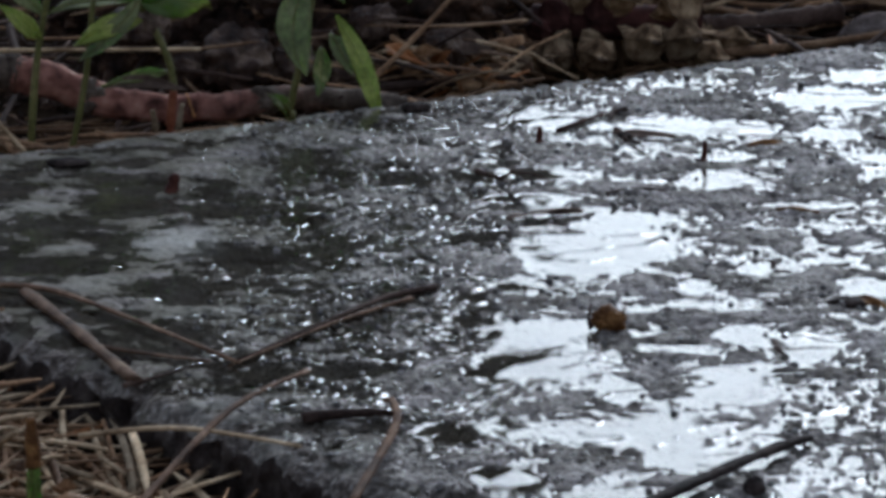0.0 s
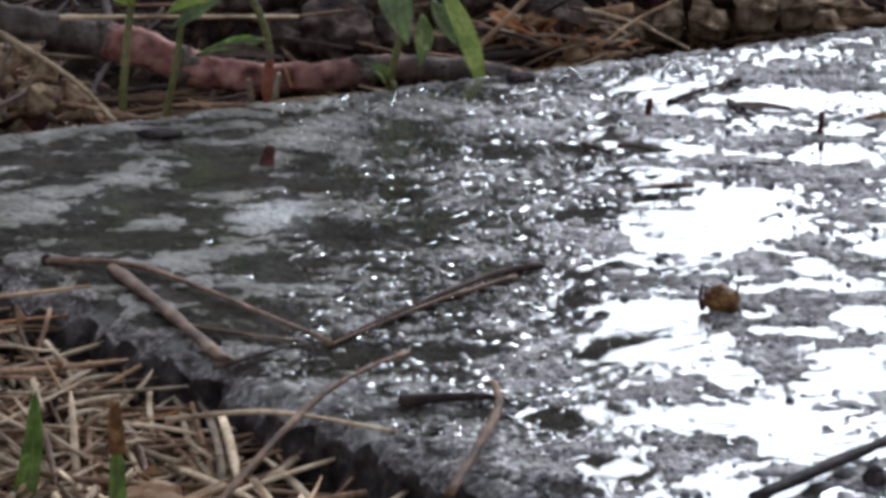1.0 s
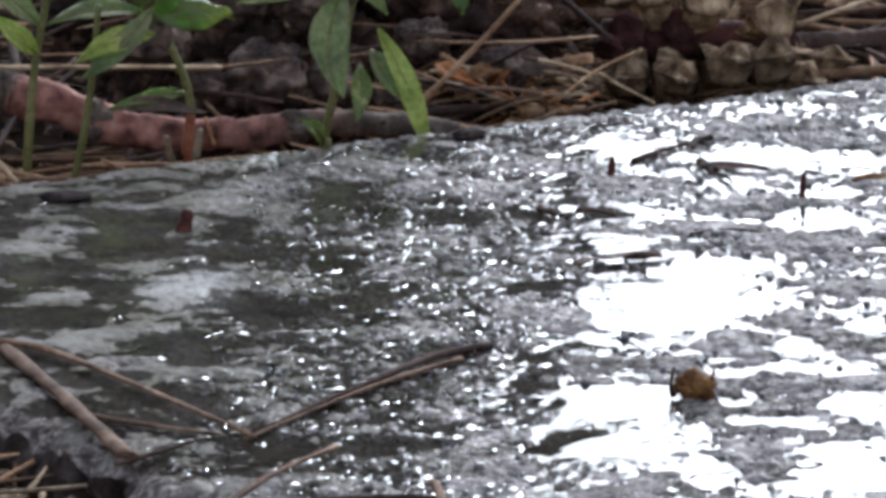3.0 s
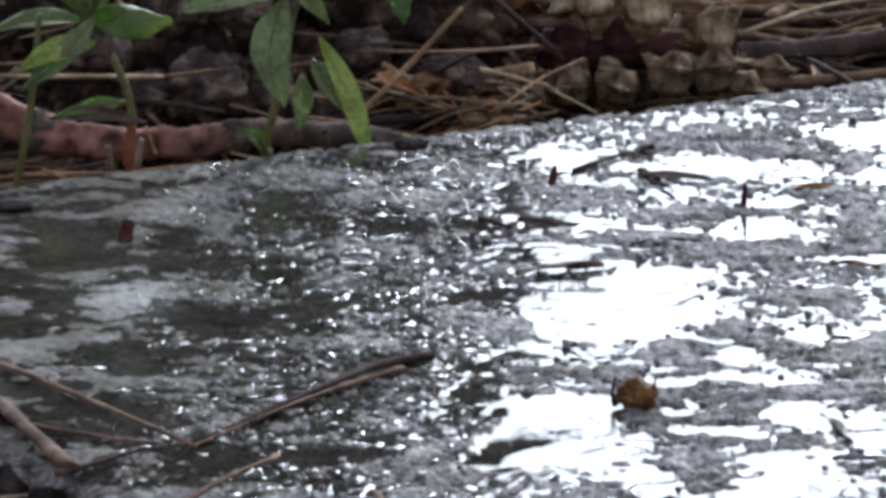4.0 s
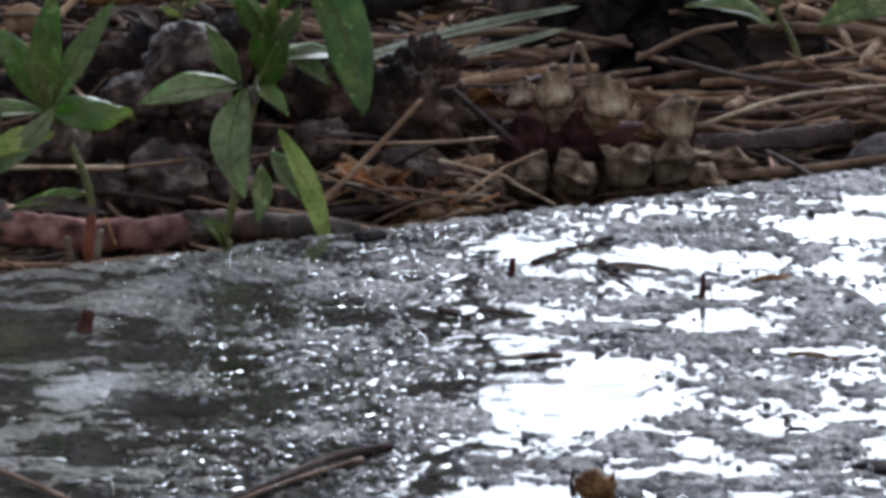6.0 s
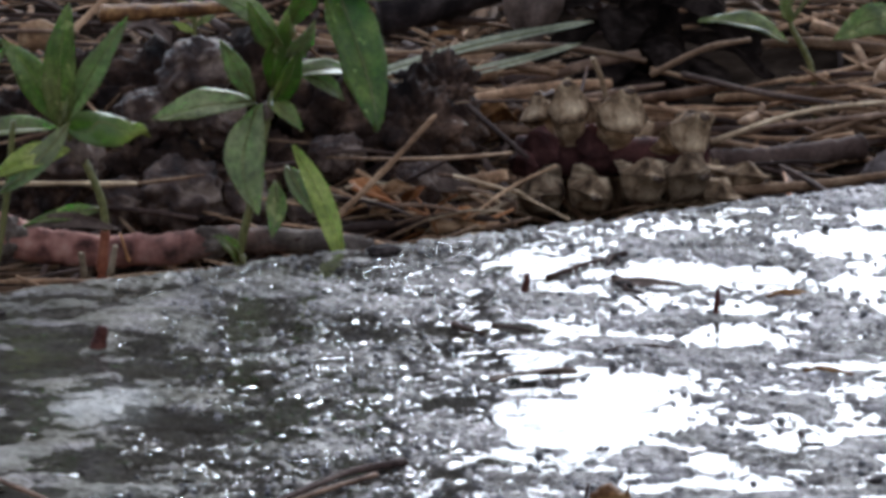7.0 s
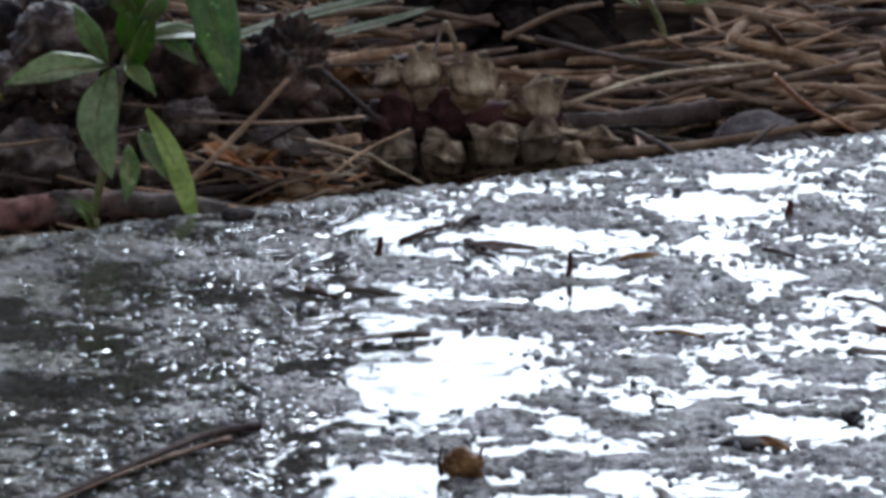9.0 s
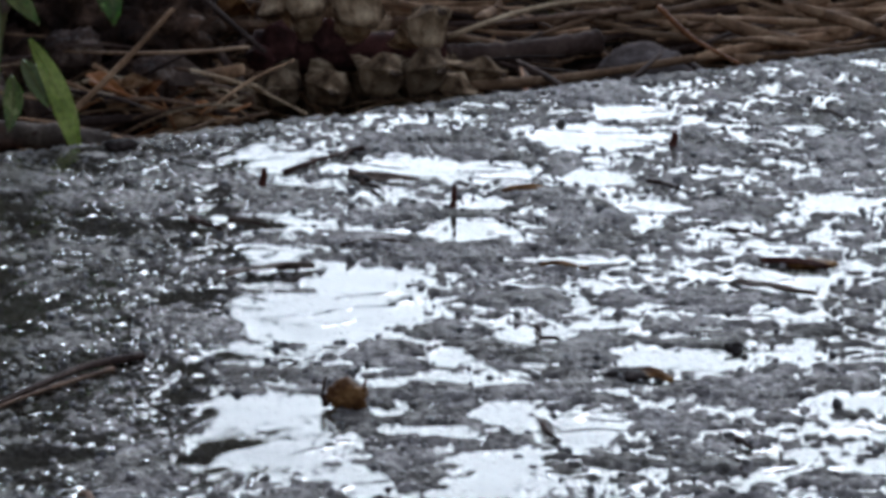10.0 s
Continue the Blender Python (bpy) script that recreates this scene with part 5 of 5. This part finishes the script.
# ---- leaves and plants ----
def leaf_geo(base, tip, width, arch=0.08, fold=0.15, droop=0.0, face=(0, -1, 0.5), wave=0.0, blunt=0.9, twist=0.0, bow=None, seed=0):
    """A blade with a folded midrib, real thickness and a gently wavy rim. face: the way that its upper side looks."""
    b, t = Vector(base), Vector(tip)
    d = t - b
    length, width = d.length, width * 1.05
    d.normalize()
    side = d.cross(Vector(face)).normalized()
    up = side.cross(d).normalized()
    n, m = 16, 8
    wave, twist = wave + 0.14, twist + 0.5 * math.sin(seed * 2.4)
    rows = []
    for i in range(n + 1):
        s = i / n
        prof = (math.sin(math.pi * min(s * 0.98 + 0.02, 1)) ** blunt) * (1.05 - 0.25 * s)
        a = twist * s
        sd, ud = side * math.cos(a) + up * math.sin(a), up * math.cos(a) - side * math.sin(a)
        c = b + d * (s * length) + up * (arch * length * math.sin(math.pi * s)) + side * ((0.05 * math.sin(seed * 1.7) if bow is None else bow) * length * math.sin(math.pi * s)) + Vector((0, 0, -droop * length * s * s))
        row = []
        for j in range(m + 1):
            q = j / m * 2 - 1
            rim = 1 + 0.16 * noise.noise(Vector((s * 5, q * 0.8, seed * 2.0)))
            row.append(c + sd * (q * width / 2 * prof * rim) + ud * (fold * width * abs(q) ** 1.4 * prof * 0.5 + wave * width * noise.noise(Vector((s * 3, q * 1.5, seed + 0.5)))))
        rows.append((row, ud))
    verts, faces = [], []
    for off in (0.00012, -0.00012):
        for row, ud in rows:
            verts += [p + ud * off for p in row]
    k = (n + 1) * (m + 1)
    for i in range(n):
        for j in range(m):
            p = i * (m + 1) + j
            faces.append((p, p + 1, p + m + 2, p + m + 1))
            faces.append((k + p, k + p + m + 1, k + p + m + 2, k + p + 1))
    ring = [j for j in range(m + 1)] + [i * (m + 1) + m for i in range(1, n + 1)] + [n * (m + 1) + j for j in range(m - 1, -1, -1)] + [i * (m + 1) for i in range(n - 1, 0, -1)]
    for p, q in zip(ring, ring[1:] + ring[:1]):
        faces.append((q, p, k + p, k + q))
    return verts, faces


def leaf(plant, base, tip, width, mat, label="", **kw):
    o = plant.location
    v, f = leaf_geo(base, tip, width, **kw)
    me = mesh_of("leaf", [p - o for p in v], f, mat)
    ob = part("leaf", me, plant, label)
    # the midrib
    b, t = Vector(base), Vector(tip)
    n = len(v) // 2 // 9
    mid = [v[i * 9 + 4] - o for i in range(n)]
    mv, mf = tube(mid, [0.00035 * (1 - 0.7 * i / (n - 1)) for i in range(n)], 5)
    part("midrib", mesh_of("midrib", mv, mf, STEM if mat is not LEAF_YELLOW else LEAF_YELLOW), ob)


def stem(plant, points, r0, r1, mat=None, label="", name="stem"):
    o = plant.location
    v, f = rod([Vector(p) - o for p in points], r0, r1, 14, 8, r0 * 0.15, 3)
    part(name, mesh_of(name, v, f, mat or STEM), plant, label)


a = thing("knotweed_plant", (-0.048, 0.078, -0.024), "green knotweed with broad leaves, one yellowing", "plant", "knotweed behind the slab")
Y = 0.078
stem(a, [(-0.0480, Y, -0.024), (-0.0474, Y, -0.004), (-0.0452, Y, 0.0060), (-0.0412, Y, 0.0265), (-0.0385, Y, 0.0360), (-0.0350, Y, 0.0530)], 0.0011, 0.0008)
stem(a, [(-0.0480, Y - 0.001, -0.024), (-0.0475, Y - 0.001, -0.005)], 0.0016, 0.0014, STEM, name="stem_base")
leaf(a, (-0.0430, Y - 0.001, 0.0295), (-0.0430, Y - 0.012, 0.0065), 0.0094, LEAF_BLUE, "spotted dull green leaf hanging down", arch=-0.06, fold=0.25, face=(0.15, -1, 0.1), blunt=0.8, bow=0.13, seed=1)
leaf(a, (-0.0395, Y - 0.004, 0.0125), (-0.0400, Y - 0.012, 0.0010), 0.0048, LEAF, face=(0.5, -1, 0.1), seed=2)
leaf(a, (-0.0438, Y, 0.0300), (-0.0668, Y - 0.006, 0.0272), 0.0080, LEAF_BLUE, "bluish leaf held out flat", arch=0.10, fold=0.25, face=(0, -0.6, 1), seed=3)
leaf(a, (-0.0440, Y, 0.0305), (-0.0515, Y - 0.004, 0.0450), 0.0052, LEAF_BLUE, arch=0.06, fold=0.3, face=(-0.4, -1, 0.4), seed=4)
leaf(a, (-0.0352, Y - 0.005, 0.0210), (-0.0238, Y - 0.013, -0.0085), 0.0052, LEAF_YELLOW, "yellow-green leaf touching the slab", arch=0.05, fold=0.2, face=(0.2, -1, 0.2), blunt=0.75, bow=-0.05, seed=5)
leaf(a, (-0.0265, Y, 0.0590), (-0.0163, Y - 0.010, 0.0250), 0.0118, LEAF_DEEP, "glossy dark green hanging leaf with holes of light", arch=-0.04, fold=0.2, face=(0.1, -1, 0.15), blunt=0.65, seed=6)
leaf(a, (-0.0320, Y, 0.0560), (-0.0070, Y - 0.010, 0.0550), 0.0110, LEAF, arch=0.10, fold=0.2, face=(0, -0.7, 1), seed=7)
leaf(a, (-0.0380, Y, 0.0440), (-0.0560, Y - 0.004, 0.0560), 0.0058, LEAF_BLUE, arch=0.08, fold=0.3, face=(0, -0.8, 0.8), seed=8)
leaf(a, (-0.0385, Y, 0.0360), (-0.0200, Y + 0.01, 0.0345), 0.0060, LEAF_BLUE, arch=0.10, fold=0.2, face=(0, -0.7, 1), seed=9)
leaf(a, (-0.0400, Y - 0.002, 0.0330), (-0.0360, Y - 0.006, 0.0520), 0.0062, LEAF_DEEP, arch=0.05, fold=0.4, face=(0.2, -1, 0.1), seed=10)
leaf(a, (-0.0400, Y - 0.002, 0.0280), (-0.0330, Y - 0.006, 0.0440), 0.0052, LEAF_DEEP, arch=0.05, fold=0.4, face=(0.6, -1, 0.1), seed=11)
leaf(a, (-0.0478, Y - 0.003, -0.006), (-0.0530, Y - 0.012, 0.0020), 0.0040, LEAF, arch=0.1, face=(0, -1, 0.6), seed=12)
leaf(a, (-0.0370, Y - 0.004, 0.0160), (-0.0310, Y - 0.010, 0.0060), 0.0050, LEAF_BLUE, arch=0.1, face=(0.3, -1, 0.6), seed=13)

leaf(a, (-0.0372, Y - 0.004, 0.0420), (-0.0450, Y - 0.009, 0.0545), 0.0052, LEAF, arch=0.08, fold=0.3, face=(-0.3, -1, 0.4), seed=14)
leaf(a, (-0.0365, Y - 0.004, 0.0400), (-0.0300, Y - 0.009, 0.0500), 0.0048, LEAF_BLUE, arch=0.08, fold=0.3, face=(0.4, -1, 0.3), seed=15)
leaf(a, (-0.0400, Y - 0.003, 0.0310), (-0.0330, Y - 0.010, 0.0250), 0.0045, LEAF, arch=0.15, fold=0.3, face=(0.4, -1, 0.5), seed=16)
leaf(a, (-0.0340, Y + 0.004, 0.0360), (-0.0240, Y + 0.006, 0.0290), 0.0042, LEAF_BLUE, arch=0.15, fold=0.3, face=(0.2, -1, 0.6), seed=17)
leaf(a, (-0.0355, Y, 0.0480), (-0.0285, Y - 0.006, 0.0600), 0.0060, LEAF, arch=0.05, fold=0.35, face=(0.2, -1, 0.2), seed=18)
for k, (x, z) in enumerate([(-0.0413, 0.0275), (-0.0388, 0.0360), (-0.0362, 0.0465)]):
    part("node", mesh_of("node", *blob(0.0015, 90 + k, 0.3, 3, (1, 1, 1.5), 0.1), STEM if k else DEAD), a, "papery stem joint").location = Vector((x, Y, z)) - a.location

b = thing("knotweed_plant", (-0.0775, 0.062, -0.024), "young knotweed with narrow leaves and a reddish stem base", "plant", "knotweed behind the slab")
Y = 0.062
stem(b, [(-0.0780, Y, -0.024), (-0.0777, Y, -0.006), (-0.0767, Y, 0.0040)], 0.0014, 0.0011, STEM_RED, "reddish stem base", "stem_base")
stem(b, [(-0.0767, Y, 0.0040), (-0.0775, Y, 0.0110), (-0.0817, Y, 0.0210), (-0.0860, Y, 0.0280), (-0.0890, Y, 0.0340)], 0.0010, 0.0008)
part("node", mesh_of("node", *blob(0.0022, 95, 0.3, 3, (1, 1, 1.4), 0.12), DEAD), b, "papery brown stem joint").location = Vector((-0.0822, Y - 0.001, 0.0225)) - b.location
leaf(b, (-0.0860, Y, 0.0270), (-0.0835, Y - 0.004, 0.0560), 0.0075, LEAF, "upright green leaf", arch=0.05, fold=0.25, face=(0.1, -1, 0.2), blunt=0.7, seed=21)
leaf(b, (-0.0858, Y, 0.0280), (-0.0705, Y - 0.004, 0.0530), 0.0058, LEAF_BLUE, arch=0.04, fold=0.3, face=(0.3, -1, 0.4), seed=22)
leaf(b, (-0.0860, Y, 0.0280), (-0.0990, Y - 0.004, 0.0480), 0.0080, LEAF, arch=0.05, fold=0.2, face=(-0.1, -1, 0.2), seed=23)
leaf(b, (-0.0850, Y, 0.0265), (-0.0662, Y - 0.010, 0.0280), 0.0085, LEAF_TIP, "broad leaf with a yellowing tip", arch=0.12, fold=0.15, face=(0, -0.9, 0.6), wave=0.3, seed=24)
leaf(b, (-0.0840, Y - 0.004, 0.0290), (-0.1000, Y - 0.012, 0.0140), 0.0052, LEAF_BLUE, arch=0.04, fold=0.3, face=(0.4, -1, 0.5), seed=25)
leaf(b, (-0.0870, Y, 0.0270), (-0.1080, Y - 0.004, 0.0250), 0.0065, LEAF_BLUE, arch=0.1, fold=0.2, face=(0, -0.7, 1), seed=26)
leaf(b, (-0.0840, Y - 0.004, 0.0230), (-0.1010, Y - 0.012, 0.0180), 0.0055, LEAF_YELLOW, arch=0.1, fold=0.2, face=(0, -1, 0.6), seed=27)
leaf(b, (-0.0780, Y + 0.004, 0.0080), (-0.0950, Y, 0.0050), 0.0045, LEAF, arch=0.06, fold=0.3, face=(0, -0.8, 0.8), seed=28)
for k, (p, q, m) in enumerate([((-0.0808, 0.0530, -0.0046), (-0.0814, 0.0520, 0.0011), NEEDLE_PALE), ((-0.0751, 0.0530, -0.0042), (-0.0739, 0.0520, 0.0026), NEEDLE_PALE), ((-0.0709, 0.0530, -0.0012), (-0.0728, 0.0520, 0.0054), NEEDLE_RED)]):
    needle([p, q], 0.0011 if k < 2 else 0.0006, m, "short dry stub at the slab edge", 40 + k, 0.7)

b2 = thing("knotweed_plant", (-0.100, 0.050, -0.024), "thin knotweed stems with narrow leaves", "plant", "knotweed behind the slab")
stem(b2, [(-0.1130, 0.05, -0.024), (-0.1120, 0.05, -0.004), (-0.1100, 0.05, 0.016), (-0.1060, 0.05, 0.036)], 0.0011, 0.0008)
stem(b2, [(-0.1060, 0.055, -0.024), (-0.1010, 0.055, -0.004), (-0.0980, 0.055, 0.012), (-0.0960, 0.055, 0.030)], 0.0009, 0.0007)
leaf(b2, (-0.1080, 0.05, 0.026), (-0.1260, 0.046, 0.040), 0.0060, LEAF_BLUE, arch=0.08, fold=0.3, face=(0, -1, 0.6), seed=31)
leaf(b2, (-0.1060, 0.05, 0.032), (-0.0960, 0.046, 0.048), 0.0055, LEAF, arch=0.08, fold=0.3, face=(0, -1, 0.4), seed=32)
leaf(b2, (-0.1090, 0.05, 0.020), (-0.1190, 0.044, 0.030), 0.0050, LEAF_YELLOW, arch=0.08, fold=0.3, face=(0, -1, 0.6), seed=33)

c = thing("knotweed_plant", (0.099, 0.31, -0.022), "green seedling with two broad leaves in the litter", "plant", "knotweed behind the slab")
stem(c, [(0.1000, 0.31, -0.022), (0.0985, 0.31, -0.004), (0.0925, 0.31, 0.0090), (0.0935, 0.31, 0.018)], 0.0010, 0.0007)
stem(c, [(0.0925, 0.31, 0.0090), (0.0985, 0.312, 0.0170), (0.1020, 0.315, 0.0260)], 0.0008, 0.0006)
leaf(c, (0.0920, 0.308, 0.0040), (0.0670, 0.300, 0.0110), 0.0080, LEAF, arch=0.10, fold=0.2, face=(0, -0.8, 1), seed=41)
leaf(c, (0.1280, 0.308, 0.0100), (0.1030, 0.300, 0.0050), 0.0105, LEAF, arch=0.12, fold=0.15, face=(0, -0.8, 1), seed=42)
leaf(c, (0.0925, 0.308, 0.0090), (0.0900, 0.304, 0.0190), 0.0035, LEAF_BLUE, arch=0.05, fold=0.3, face=(0, -1, 0.3), seed=43)

d = thing("seedling", (-0.0693, 0.300, -0.010), "small feathery green seedling in the litter", "plant")
stem(d, [(-0.0693, 0.300, -0.010), (-0.0693, 0.300, 0.010), (-0.0690, 0.300, 0.022)], 0.0007, 0.0005)
for k in range(9):
    z, sgn = 0.008 + 0.0016 * k, 1 if k % 2 else -1
    leaf(d, (-0.0692, 0.300, z), (-0.0692 + sgn * (0.0062 - 0.0003 * k), 0.297, z + 0.0035), 0.0022, LEAF if k % 3 else LEAF_YELLOW, arch=0.06, face=(0, -1, 0.6), seed=80 + k)
single("wood_chip", blob(0.0045, 23, 0.3, 3, (1.3, 0.7, 0.9), 0.05), WOOD, "orange chip of bark behind the plants", "wood chip", at=(-0.1114, 0.300, 0.0075))

g = thing("grass_tuft", (-0.020, 0.25, -0.015), "two grey-green dry grass blades lying over the litter", "grass")
leaf(g, (-0.0280, 0.250, 0.0022), (0.0375, 0.262, 0.0172), 0.0034, BLADE, arch=-0.03, fold=0.3, face=(0, -1, 1), blunt=0.35, seed=51)
leaf(g, (-0.0280, 0.250, 0.0012), (0.0345, 0.258, 0.0122), 0.0026, BLADE, arch=-0.02, fold=0.3, face=(0, -1, 1), blunt=0.35, seed=52)
g = thing("grass_tuft", (-0.095, -0.266, -0.015), "young green grass shoots in front of the slab", "grass")
leaf(g, (-0.1048, -0.262, -0.016), (-0.0975, -0.266, 0.0140), 0.0042, LEAF, arch=0.05, fold=0.4, face=(0.3, -1, 0.2), blunt=0.5, seed=53)
leaf(g, (-0.0818, -0.274, -0.016), (-0.0826, -0.274, 0.0090), 0.0034, LEAF, arch=0.02, fold=0.5, face=(0.2, -1, 0.1), blunt=0.4, seed=54)
stem(g, [(-0.0825, -0.275, 0.0050), (-0.0827, -0.275, 0.0100), (-0.0828, -0.275, 0.0145)], 0.0018, 0.0009, HUSK, "brown bud", "bud")

for k, (p, q, w, s) in enumerate([((0.0250, 0.326, 0.027), (0.0205, 0.318, -0.0005), 0.0180, 61), ((0.052, 0.345, 0.021), (0.0765, 0.335, 0.0035), 0.014, 62), ((0.075, 0.40, 0.040), (0.105, 0.38, 0.030), 0.018, 63), ((0.020, 0.38, 0.010), (0.060, 0.37, 0.038), 0.02, 64)]):
    v, f = leaf_geo(p, q, w, arch=0.15, fold=0.5, face=(0, -0.6, 1), wave=0.25, blunt=0.7, seed=s)
    single("dead_leaf", (v, f), DEAD, "curled greyish brown dead leaf", "dead leaf", "dead leaves")
v, f = leaf_geo((-0.095, 0.066, 0.0040), (-0.073, 0.060, 0.0045), 0.0036, arch=0.12, fold=0.5, face=(0, -1, 0.7), seed=65)
single("dead_leaf", (v, f), DEAD, "small curled brown dead leaf", "dead leaf", "dead leaves")
v, f = leaf_geo((-0.012, 0.15, -0.006), (0.006, 0.146, -0.003), 0.0100, arch=0.2, fold=0.3, face=(0, -1, 0.8), wave=0.2, seed=66)
single("dead_leaf", (v, f), DEAD, "flat brown dead leaf among the clods", "dead leaf", "dead leaves")

# torn orange-brown scraps between the plants and the cone
for k, (x, z, dx, dz, w) in enumerate([(-0.0240, 0.0010, 0.0095, -0.0042, 0.0034), (-0.0153, -0.0018, 0.0070, 0.0020, 0.0040), (-0.0108, -0.0048, 0.0050, 0.0052, 0.0030), (-0.0195, -0.0062, 0.0085, 0.0012, 0.0036), (0.0010, -0.0065, 0.0075, -0.0020, 0.0034), (-0.0050, -0.0088, 0.0090, 0.0018, 0.0038)]):
    v, f = leaf_geo((x, 0.132, z), (x + dx, 0.128, z + dz), w, arch=0.18, fold=0.6, face=(0.1, -1, 0.6), wave=0.3, blunt=0.6, seed=260 + k)
    single("dead_leaf", (v, f), WOOD if k % 2 else NEEDLE_RED, "torn orange-brown leaf scrap beside the soil clods", "dead leaf", "orange leaf scraps")

rng = random.Random(78)
for k in range(16):
    x, y = rng.uniform(-0.15, 0.03), rng.uniform(0.22, 0.45)
    p = Vector((x, y, float(ground_height(np.array([x]), np.array([y]))[0]) + rng.uniform(0.018, 0.028)))
    yaw, ln = rng.uniform(0, 6.28), rng.uniform(0.010, 0.020)
    q = p + Vector((math.cos(yaw), math.sin(yaw), rng.uniform(-0.2, 0.5))) * ln
    single("dead_leaf", leaf_geo(p, q, rng.uniform(0.005, 0.011), arch=0.2, fold=0.5, face=(0, -0.5, 1), wave=0.3, blunt=0.6, seed=200 + k), DEAD if k % 4 else HUSK, "shrivelled brown leaf scrap in the litter", "dead leaf", "leaf scraps in the litter")

# this cone's near-black colour also holds the shade of the hollow round it
old = thing("pine_cone", (0.055, 0.335, -0.027), "old dark cone with long drooping scales, coloured near black for the shaded hollow", "pine cone", "pine cones")
part("core", mesh_of("core", *rod([(0, 0, 0), (0, 0.004, 0.03), (0.001, 0.008, 0.05)], 0.012, 0.006, 8, 10, 0.002, 5), SCALE_OLD_SHADED), old)
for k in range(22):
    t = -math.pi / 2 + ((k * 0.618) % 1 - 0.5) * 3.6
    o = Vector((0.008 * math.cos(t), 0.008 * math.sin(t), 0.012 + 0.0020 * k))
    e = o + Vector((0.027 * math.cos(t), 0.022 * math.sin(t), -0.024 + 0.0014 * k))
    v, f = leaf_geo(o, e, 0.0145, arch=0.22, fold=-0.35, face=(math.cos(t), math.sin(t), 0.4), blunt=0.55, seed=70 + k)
    part("scale", mesh_of("scale", v, f, SCALE_OLD_SHADED), old)

# ---- small things on the slab ----
husk = thing("seed_husk", (0.0273, -0.160, 0.0), "small brown papery seed husk on the wet slab", "seed husk")
part("shell", mesh_of("shell", *blob(0.0036, 5, 0.35, 4, (1.0, 0.8, 0.72), 0.14), HUSK), husk).location = (0.0006, 0, 0.0022)
v, f = rod([(-0.003, -0.001, 0.0005), (-0.0036, -0.001, 0.003), (-0.0030, -0.001, 0.0058)], 0.0006, 0.0002, 6, 5)
part("awn", mesh_of("awn", v, f, NEEDLE_DARK), husk)
v, f = rod([(0.0035, -0.001, 0.003), (0.0042, -0.001, 0.0058)], 0.0004, 0.0002, 4, 5)
part("awn", mesh_of("awn", v, f, HUSK), husk)

for x, y, h, lean, r, lab in [(0.0157, 0.0175, 0.0040, 0.0004, 0.0009, "reddish splinter standing on the wet slab"), (0.0553, -0.0030, 0.0052, 0.0003, 0.0008, "reddish brown splinter standing on the wet slab"),
                              (0.1072, 0.0560, 0.0036, 0.0006, 0.0012, "short dark splinter standing on the wet slab"), (-0.0719, -0.0355, 0.0050, 0.001, 0.0018, "brown crumb of bark standing on the slab")]:
    v, f = rod([(0, 0, -0.001), (lean, 0, h * 0.5), (lean * 1.5, 0, h)], r, r * 0.55, 10, 8, r * 0.35, x * 100)
    single("splinter", (v, f), SPLINTER, lab, "splinter", "splinters on the slab", (x, y, 0))
for k, (x, y, r, sq, lab) in enumerate([(-0.0146, 0.0545, 0.0026, (1.5, 1, 0.6), "dark crumb of bark on the slab"), (-0.0716, -0.1866, 0.0012, (1, 1, 1), "round black seed on the slab"),
                                   (0.0518, -0.2785, 0.0022, (1, 1, 1), "round black seed by the stalk"), (-0.0985, -0.005, 0.003, (1.8, 1, 0.4), "flat dark flake on the slab"),
                                   (0.0372, 0.0226, 0.0013, (1.5, 1, 0.6), "dark crumb of bark in the water"), (0.0797, -0.141, 0.0028, (1.5, 1, 0.4), "dark crumb of bark in the water"),
                                   (-0.1116, -0.1233, 0.0014, (1, 1, 1), "dark needle sheath on the slab"), (0.1237, -0.0546, 0.0034, (1.6, 1, 0.2), "flat brown flake in the water")]):
    single("crumb", blob(r, 50 + k, 0.25, 3, sq, 0.08), BARK_DARK if k != 7 else HUSK, lab, "crumb", "crumbs on the slab", (x, y, r * sq[2] * 0.6))
v, f = rod([(-0.0340, -0.2304, 0.0013), (-0.0244, -0.2282, 0.0016), (-0.0148, -0.2260, 0.0010)], 0.0013, 0.0006, 12, 8, 0.0003, 12)
single("bark_stick", (v, f), NEEDLE_DARK, "short dark stick on the wet slab", "stick")
v, f = rod([(-0.0232, -0.2870, 0.0010), (-0.0185, -0.262, 0.0024), (-0.0152, -0.2440, 0.0045), (-0.0162, -0.2310, 0.0050), (-0.0175, -0.2240, 0.0030)], 0.0011, 0.0007, 18, 8, 0.0002, 13, 0.6)
single("curled_stalk", (v, f), NEEDLE_MID, "curled dry tan stalk on the wet slab", "stalk")
for k, ((p, q, w), m) in enumerate(zip(FLAKES, (DEAD, DEAD, HUSK, SPLINTER, DEAD, HUSK, HUSK, BARK_DARK))):
    flake = leaf_geo((*p, 0.0006), (*q, 0.0007), w, arch=0.03, fold=0.3, face=(0, -0.2, 1), wave=0.1, blunt=0.45, seed=400 + k)
    single("bud_scale", flake, m, "dark papery bud scale floating on the water film", "bud scale", "scraps on the water")
for k, (p, q, r) in enumerate(FRAGMENTS):
    mid = ((p[0] + q[0]) / 2 + 0.0012 * math.sin(k * 2.1), (p[1] + q[1]) / 2 + 0.0015 * math.cos(k * 1.3), 0.0008)
    single("pine_needle", rod([(*p, 0.0003), mid, (*q, 0.0003)], r, r * 0.5, 10, 7, r * 0.4, k), NEEDLE_DARK, "dark wet needle fragment lying in the water film", "pine needle", "needle fragments on the slab")
